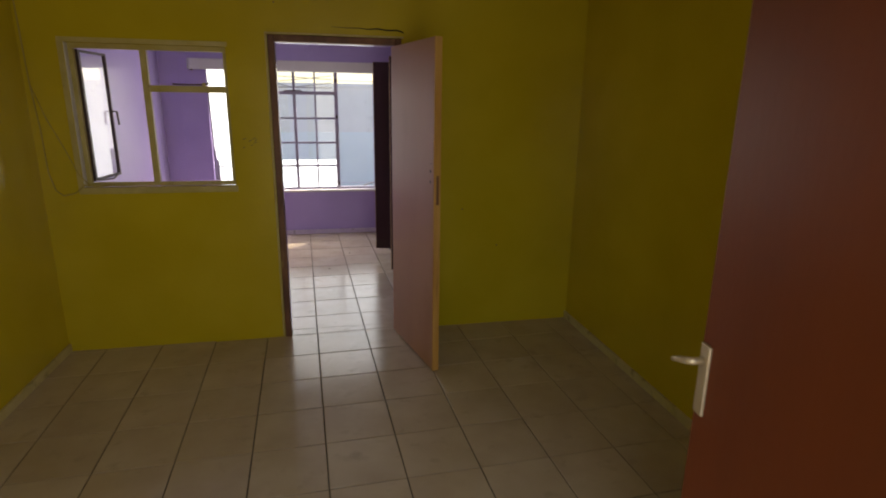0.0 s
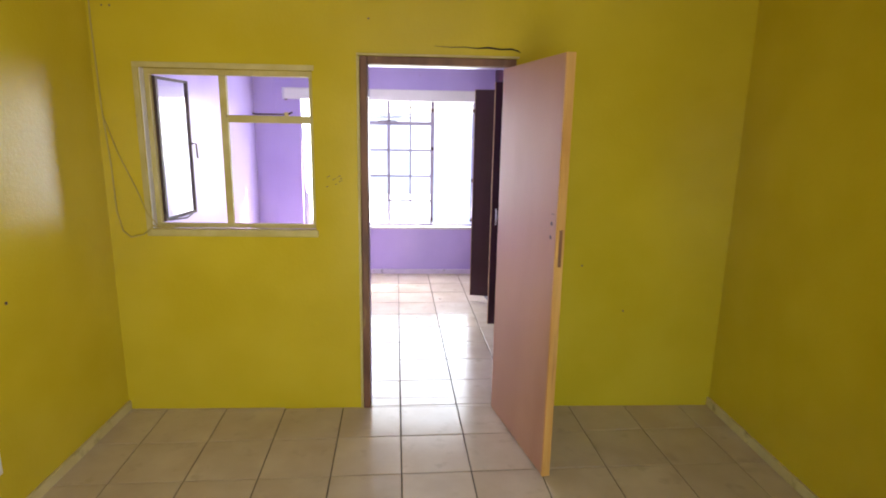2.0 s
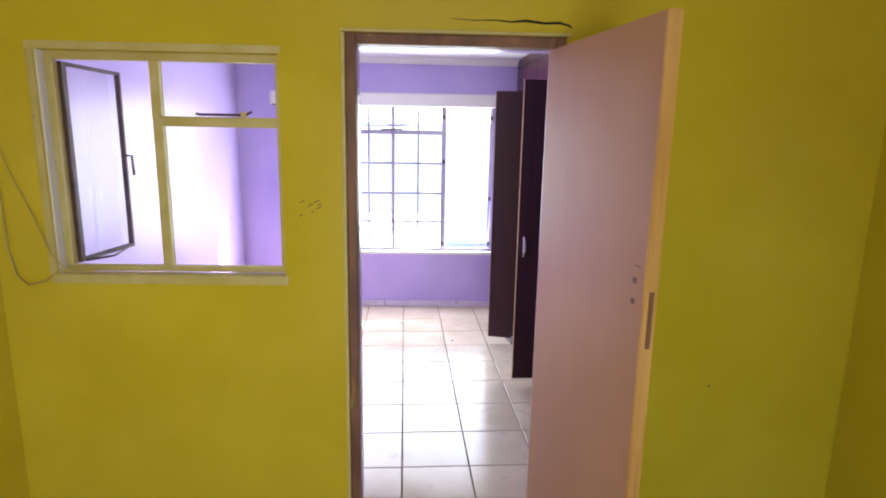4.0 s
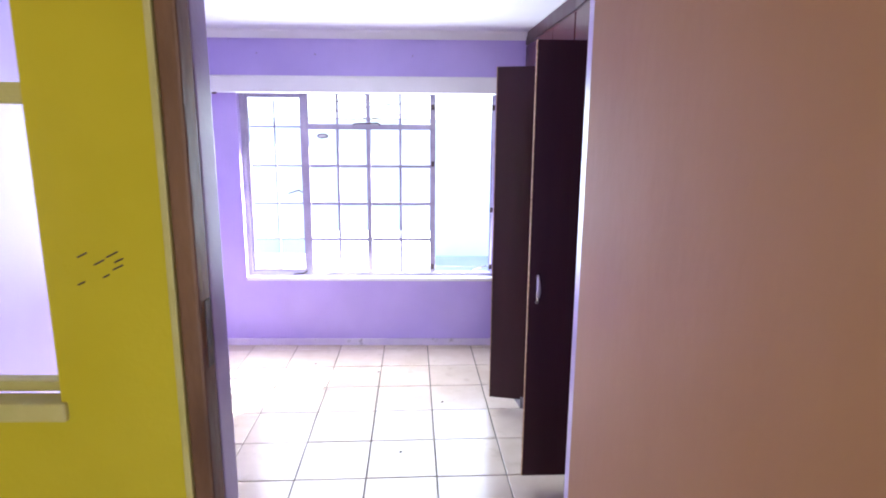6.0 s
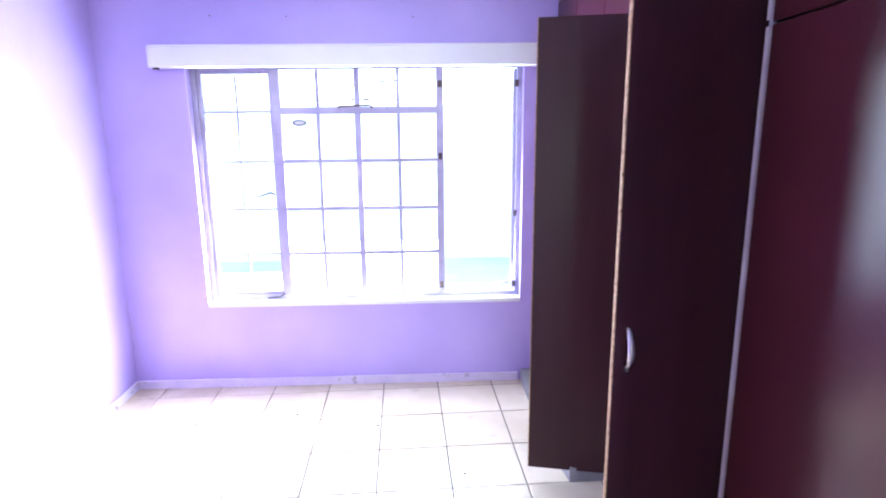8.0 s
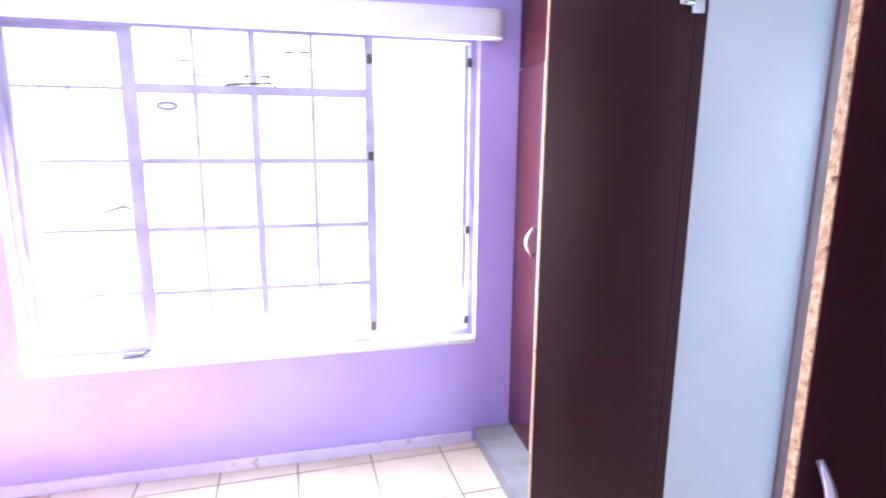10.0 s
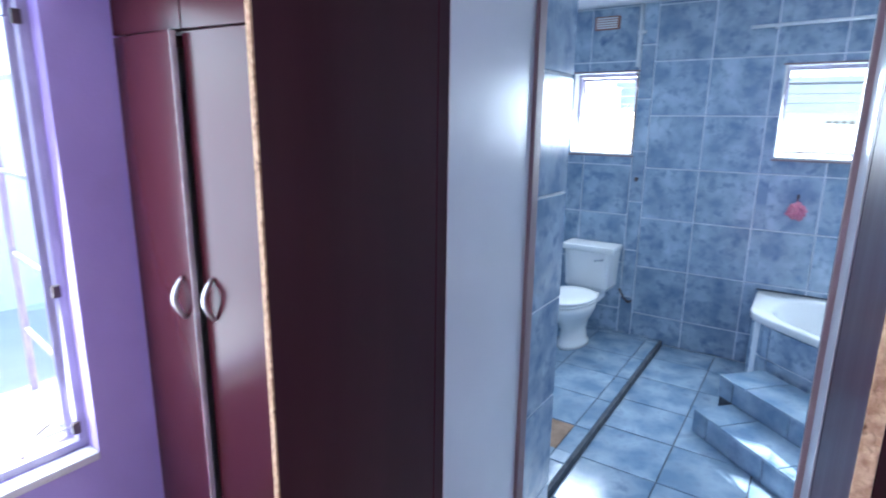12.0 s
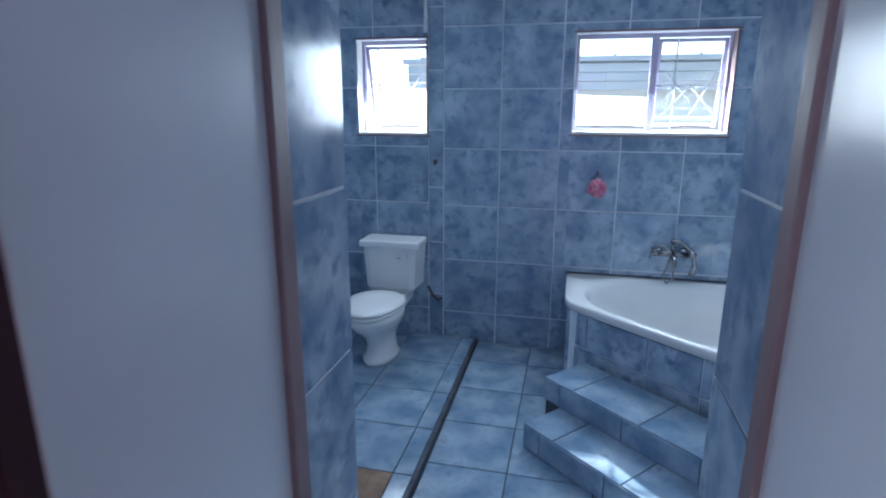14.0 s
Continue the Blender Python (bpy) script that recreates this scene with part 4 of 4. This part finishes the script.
# mixer tap with hand shower on the wall over the bath
tap = thing("bath_mixer", "dull chrome wall mixer with looped shower hose", "tap")
TY, TZ = 5.175, 0.72
part("body", rod([(BX1 - 0.07, TY + 0.09, TZ), (BX1 - 0.07, TY - 0.09, TZ)], 0.02, 12), DULLCHROME, tap, smooth=True)
for dy in (-0.075, 0.075):
    part("inlet", rod([(BX1 - 0.01, TY + dy, TZ), (BX1 - 0.02, TY + dy, TZ), (BX1 - 0.07, TY + dy, TZ)], [0.03, 0.02, 0.014], 12), DULLCHROME, tap, smooth=True)
    part("knob", rod([(BX1 - 0.07, TY + dy * 1.25, TZ), (BX1 - 0.10, TY + dy * 1.4, TZ + 0.01), (BX1 - 0.13, TY + dy * 1.45, TZ + 0.012)], [0.02, 0.024, 0.018], 10), DULLCHROME, tap, smooth=True)
part("spout", rod([(BX1 - 0.08, TY, TZ), (BX1 - 0.15, TY, TZ - 0.01), (BX1 - 0.19, TY, TZ - 0.045)], [0.016, 0.014, 0.013], 10), DULLCHROME, tap, smooth=True)
part("cradle", rod([(BX1 - 0.07, TY, TZ), (BX1 - 0.07, TY, TZ + 0.07)], 0.012, 8), DULLCHROME, tap, smooth=True)
part("hand_shower", rod([(BX1 - 0.09, TY + 0.02, TZ + 0.085), (BX1 - 0.09, TY - 0.05, TZ + 0.075), (BX1 - 0.095, TY - 0.11, TZ + 0.02), (BX1 - 0.10, TY - 0.125, TZ - 0.06), (BX1 - 0.10, TY - 0.115, TZ - 0.12)], [0.014, 0.012, 0.012, 0.014, 0.022], 10), DULLCHROME, tap, smooth=True)
part("hose", rod([(BX1 - 0.09, TY + 0.01, TZ - 0.01), (BX1 - 0.09, TY + 0.025, TZ - 0.08), (BX1 - 0.085, TY + 0.045, TZ - 0.14), (BX1 - 0.085, TY + 0.02, TZ - 0.185), (BX1 - 0.085, TY - 0.015, TZ - 0.15), (BX1 - 0.085, TY - 0.005, TZ - 0.08), (BX1 - 0.09, TY + 0.02, TZ + 0.02), (BX1 - 0.09, TY + 0.06, TZ + 0.06), (BX1 - 0.09, TY + 0.12, TZ + 0.03), (BX1 - 0.09, TY + 0.13, TZ - 0.03)], 0.007, 8), DULLCHROME, tap, smooth=True)

# pink net sponge on a hook
sp = thing("bath_sponge", "pink net sponge hanging on a wall hook", "sponge")
part("hook", rod([(BX1 - 0.009, 5.64, 1.18), (BX1 - 0.03, 5.64, 1.175), (BX1 - 0.035, 5.64, 1.20)], 0.006), DARKSTEEL, sp)
bs = bmesh.new()
bmesh.ops.create_icosphere(bs, subdivisions=4, radius=0.05)
for v in bs.verts:
    n = noise.noise(v.co * 45) * 0.022 + noise.noise(v.co * 110) * 0.014
    v.co = Vector((BX1 - 0.055, 5.64, 1.095)) + Vector((v.co.x * 0.65, v.co.y * 1.0, v.co.z * 1.05)) * (1 + n / 0.06)
part("net", bs, PINK, sp)
part("cord", rod([(BX1 - 0.03, 5.64, 1.18), (BX1 - 0.04, 5.645, 1.14)], 0.003, 6), PINK, sp)

# dark sealant line where the bath meets the wall
tagged(part("bath_sealant", rod([(BX1 - 0.008, 5.80, RIM + 0.004), (BX1 - 0.008, BY0 + 0.01, RIM + 0.004)], 0.006, 6), GROUT_D), "dark mouldy sealant line behind the bath", "sealant")
for x, y in ((-0.14, 6.83), (0.31, 6.36), (0.08, 5.78), (-0.62, 6.98)):
    tagged(part("floor_debris", rod([(x, y, 0.001), (x + 0.008, y + 0.005, 0.003), (x + 0.014, y + 0.002, 0.001)], [0.002, 0.004, 0.002], 6), BLACK), "small dark crumb lying on floor tiles", "debris", "crumbs on the bedroom floor")

# shower rail, upright pipe, air vent, soap hook
tagged(part("curtain_rail", rod([(BX1 - 0.06, 6.03, 2.225), (BX1 - 0.06, 4.95, 2.245)], 0.011, 10), PIPE, smooth=True), "thin white curtain rail near the ceiling", "rail")
tagged(part("rail_bracket", box(BX1 - 0.06, BX1 - 0.006, 5.87, 5.90, 2.215, 2.238, 0.003), PIPE), "white bracket of the curtain rail", "bracket")
tagged(part("wall_pipe", rod([(BX1 - 0.022, 6.722, 2.44), (BX1 - 0.022, 6.722, 2.02)], 0.012, 10), PIPE, smooth=True), "white plastic pipe down the tiled wall", "pipe")
tagged(part("pipe_clip", box(BX1 - 0.03, BX1 - 0.006, 6.68, 6.74, 2.24, 2.262, 0.003), PIPE), "small white clip holding the wall pipe", "clip")
vent = thing("wall_vent", "small terracotta air vent with white grille", "vent")
part("frame", box(BX1 - 0.02, BX1 - 0.006, 6.87, 7.05, 2.285, 2.375, 0.003), BRICK, vent)
for k in range(5):
    part("slat", box(BX1 - 0.028, BX1 - 0.0205, 6.885, 7.035, 2.293 + k * 0.016, 2.302 + k * 0.016), WHITE, vent)
tagged(part("soap_hook", rod([(BX1 - 0.008, 6.657, 1.235), (BX1 - 0.04, 6.657, 1.22), (BX1 - 0.045, 6.657, 1.245)], 0.009, 8), DARKSTEEL), "small dark hook on tiled wall", "hook")


# bathroom windows
def bath_window(name, hole, mull, label, swung):
    w = thing(name, label, "window", kind="structure")
    y0, y1, z0, z1 = hole
    X = BX1 + 0.10

    def st3(a, b, c, d, nm="window_frame", t=0.03, x=X):
        return part(nm, box(x - t / 2, x + t / 2, a, b, c, d, 0.002), LILACSTEEL, w)

    st3(y0, y1, z0, z0 + 0.025)
    st3(y0, y1, z1 - 0.025, z1)
    st3(y0, y0 + 0.025, z0 + 0.025, z1 - 0.025)
    st3(y1 - 0.025, y1, z0 + 0.025, z1 - 0.025)
    part("window_sill", box(BX1 - 0.01, X - 0.017, y0 + 0.001, y1 - 0.001, z0 - 0.004, z0 + 0.012, 0.003), WHITE, w)
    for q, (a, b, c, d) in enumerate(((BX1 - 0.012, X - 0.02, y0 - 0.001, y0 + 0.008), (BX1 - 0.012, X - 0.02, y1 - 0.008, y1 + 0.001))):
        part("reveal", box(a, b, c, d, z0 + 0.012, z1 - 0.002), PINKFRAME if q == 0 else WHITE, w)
    part("outer_bead", box(BX1 - 0.014, BX1 - 0.004, y0 - 0.012, y1 + 0.012, z1 + 0.001, z1 + 0.012, 0.002), PINKFRAME, w)
    part("outer_bead", box(BX1 - 0.014, BX1 - 0.004, y0 - 0.012, y1 + 0.012, z0 - 0.016, z0 - 0.005, 0.002), PINKFRAME, w)
    bays = [(y0 + 0.025, y1 - 0.025)] if mull is None else [(y0 + 0.025, mull - 0.02), (mull + 0.02, y1 - 0.025)]
    if mull is not None:
        st3(mull - 0.02, mull + 0.02, z0 + 0.025, z1 - 0.025, "mullion")
    for i, (a, b) in enumerate(bays):
        if i == 0:
            # top-hung sash pushed outward
            s = part("open_sash", bmesh.new(), LILACSTEEL, w)
            s.matrix_basis = pose(X + 0.012, 0, z1 - 0.03, 0, -swung, 0)
            hh = z1 - z0 - 0.06
            for c_, d_, e_, f_ in ((a, a + 0.02, -hh, 0), (b - 0.02, b, -hh, 0), (a + 0.02, b - 0.02, -hh, -hh + 0.02), (a + 0.02, b - 0.02, -0.02, 0)):
                part("sash_bar", box(-0.009, 0.009, c_, d_, e_, f_), LILACSTEEL, s)
            g = part("pane", box(-0.002, 0.002, a + 0.02, b - 0.02, -hh + 0.02, -0.02), GLASS, s)
            g.visible_shadow = False
            # lattice of security bars
            cy, cz, hw, hz_ = (a + b) / 2, (z0 + z1) / 2 - 0.03, (b - a) / 2, 0.15
            for p_, q_ in (((a, cz - 0.16), (b, cz - 0.16)), ((a, cz + 0.02), (b, cz + 0.02)), ((a + 0.03, cz - 0.16), (cy, cz + 0.02)), ((b - 0.03, cz - 0.16), (cy, cz + 0.02)), ((cy, cz - 0.16), (a + 0.05, cz + 0.10)), ((cy, cz - 0.07), (b - 0.05, cz + 0.10)), ((b - 0.10, z0 + 0.03), (b - 0.10, z1 - 0.03))):
                part("security_bar", rod([(X - 0.03, p_[0], p_[1]), (X - 0.03, q_[0], q_[1])], 0.005, 6), BARM, w)
        else:
            g = part("pane", box(X - 0.002, X + 0.002, a, b, z0 + 0.025, z1 - 0.025), GLASS, w)
            g.visible_shadow = False
        part("stay_bar", rod([(X - 0.03, a + 0.06, z0 + 0.045), (X - 0.04, (a + b) / 2, z0 + 0.05), (X - 0.03, b - 0.10, z0 + 0.04)], 0.005), DARKSTEEL, w)
    return w


bath_window("window_3", W1, None, "small steel bathroom window pushed open", 14)
bath_window("window_4", W2, 5.359, "wide steel bathroom window, one sash open", 12)

# ---- outdoors ----
yard = thing("boundary_wall", "pale boundary wall with blue lower half", "wall")
part("upper_wall", box(-9, 6, 11.6, 11.8, 1.05, 1.9), OUTWALL, yard)
part("lower_wall", box(-9, 6, 11.58, 11.82, -0.12, 1.05), AQUA, yard, "pale blue painted base")
part("coping", box(-9.02, 6.02, 11.55, 11.85, 1.9, 1.97, 0.01), OUTWALL, yard)
nb = thing("neighbour_house", "white house wall with slotted vent under a sheet roof", "house")
part("wall", wall_mesh("y", 1.0, 7.6, 8.0, 8.2, -0.12, 2.098, tuple((5.20 + k * 0.075, 5.243 + k * 0.075, 1.53, 1.70) for k in range(5))), OUTWALL, nb)
part("wall", box(8.2, 8.4, 1.0, 7.6, -0.12, 2.098), GROUNDM, nb)
part("roof_edge", box(7.55, 8.6, 0.8, 7.9, 2.10, 2.16, 0.01), ROOFM, nb)
for k in range(3):
    part("fascia_board", box(7.60 + 0.015 * k, 7.64 + 0.015 * k, 0.85, 7.85, 1.985 - k * 0.1, 2.083 - k * 0.1, 0.006), ROOFM, nb, "grey metal fascia board")
for k in range(16):
    part("roof_rib", rod([(7.545, 0.9 + k * 0.45, 2.165), (8.6, 0.9 + k * 0.45, 2.185)], 0.02, 6), ROOFM, nb)
part("base", box(7.97, 7.998, 1.0, 7.6, -0.12, 1.44), GROUNDM, nb, "grey plastered base")
gp = thing("brick_gate_pier", "red face-brick gate pier in the yard", "pier")
part("shaft", box(7.0, 7.4, 8.6, 9.0, -0.12, 1.55, 0.01), BRICK, gp)
part("cap", box(6.96, 7.44, 8.56, 9.04, 1.55, 1.62, 0.01), CONCRETE, gp)

# ---- tiles ----
main_floor = bpy.data.objects["floor_main"]
turn_f = 2.1
lay_tiles(main_floor, "floor_tile", TILE, pose(0, 0, -0.0085), [(XL + 0.002, XR - 0.002, YB - 0.19, YW - 0.001), (-0.20, 0.605, YW + 0.001, YW2), (BL + 0.002, 1.50, YW2 + 0.002, YN - 0.002)], (0.007, 3.46), 0.3485, 0.006, turn_f)

bath_floor = bpy.data.objects["floor_bath"]
lay_tiles(bath_floor, "floor_tile", BLUE_FLOOR, pose(0, 0, -0.0085), [(1.53, BX1 - 0.01, BY0, KY - 0.024)], (3.20, KY - 0.024 - 0.365 * 8), 0.365, 0.006, 0)
lay_tiles(platform, "floor_tile", BLUE_FLOOR, pose(0, 0, PZ - 0.0085), cut_rects(1.79, BX1 - 0.013, KY + 0.001, BY1 - 0.004, [(2.42, 2.685, 6.475, 6.64)]), (3.05, KY + 0.085 - 0.365), 0.365, 0.006, 0)

# far bathroom wall: two fields of tiles, either side of a narrow strip
far_face = Matrix(((0, 0, -1, BX1), (-1, 0, 0, 0), (0, 1, 0, 0), (0, 0, 0, 1)))
holes = [(-W1[1], -W1[0], W1[2], W1[3]), (-W2[1], -W2[0], W2[2], W2[3])]
lay_tiles(wall_bath_far, "wall_tile", BLUE, far_face, cut_rects(-6.608, -BY0, 0.0, 2.44, holes), (-6.608, 0.21 - 0.3685), (0.3635, 0.3685), 0.009, thick=0.0045, edge=0.0015)
lay_tiles(wall_bath_far, "wall_tile", BLUE, far_face, cut_rects(-6.709, -6.608, 0.0, 2.44, holes), (-6.709, 0.21 - 0.3685 + 0.115), (0.101, 0.3685), 0.009, thick=0.0045, edge=0.0015)
lay_tiles(wall_bath_far, "wall_tile", BLUE, far_face, cut_rects(-BY1, -6.709, 0.0, 2.44, holes), (-6.709, 0.21 - 0.3685 + 0.01), (0.3635, 0.3685), 0.009, thick=0.0045, edge=0.0015)

# doorway reveals
left_face = Matrix(((1, 0, 0, 0), (0, 0, -1, PY1), (0, 1, 0, 0), (0, 0, 0, 1)))
right_face = Matrix(((-1, 0, 0, 0), (0, 0, 1, PY0), (0, 1, 0, 0), (0, 0, 0, 1)))
lay_tiles(wall_bath_door, "wall_tile", BLUE, left_face, [(BX0, 1.762, 0.0, 2.07)], (BX0 - 0.005, 1.04 - 0.362 * 4), (0.36, 0.362), 0.008, thick=0.0045, edge=0.0015)
lay_tiles(wall_bath_door, "wall_tile", BLUE, right_face, [(-1.762, -BX0, 0.0, 2.07)], (-1.765, 1.06 - 0.362 * 4), (0.36, 0.362), 0.008, thick=0.0045, edge=0.0015)


# bath surround: straight side, then the slanting front
def face_frame(a, b):
    """A plane standing on the line a-b, looking to the right of it."""
    d = (Vector(b) - Vector(a)).normalized()
    n = Vector((d.y, -d.x))
    return Matrix(((d.x, 0, n.x, a[0]), (d.y, 0, n.y, a[1]), (0, 1, 0, 0), (0, 0, 0, 1))), (Vector(b) - Vector(a)).length


core = shrink(corner, 0.97)
for a, b, off in ((core[0], core[1], 0.1), (core[1], core[3], 0.0), (core[3], core[4], 0.05), (core[4], core[6], 0.0), (core[6], core[7], 0.0)):
    m, ln = face_frame(a, b)
    lay_tiles(surround, "surround_tile", BLUE, m, [(0.002, ln - 0.002, 0.0, RIM - 0.05)], (off, 0.30 - 0.365), 0.365, 0.007)

for st_, s_, z0, z1, dep in ((step1, sgn1, 0.0, 0.128, 0.25), (step2, sgn2, 0.128, 0.252, 0.30)):
    # treads
    y0_, y1_ = sorted((0.0, dep * s_))
    lay_tiles(st_, "tread_tile", BLUE_FLOOR, pose(0, 0, z1 - 0.009), [(0.0, 1.10, y0_, y1_)], (0.18, y0_), (0.365, dep), 0.006)
    # risers and the end
    front = Matrix(((1, 0, 0, 0), (0, 0, -s_, 0.009 * s_), (0, 1, 0, 0), (0, 0, 0, 1)))
    lay_tiles(st_, "riser_tile", BLUE_FLOOR, front, [(0.0, 1.10, z0, z1 - 0.009)], (0.10, z0), (0.365, z1 - z0), 0.006)
    end = Matrix(((0, 0, -1, 0.009), (1, 0, 0, 0), (0, 1, 0, 0), (0, 0, 0, 1)))
    lay_tiles(st_, "riser_tile", BLUE_FLOOR, end, [(y0_ + 0.01, y1_, 0.0, z1 - 0.009)], (y0_, 0.0), (0.365, z1), 0.006)
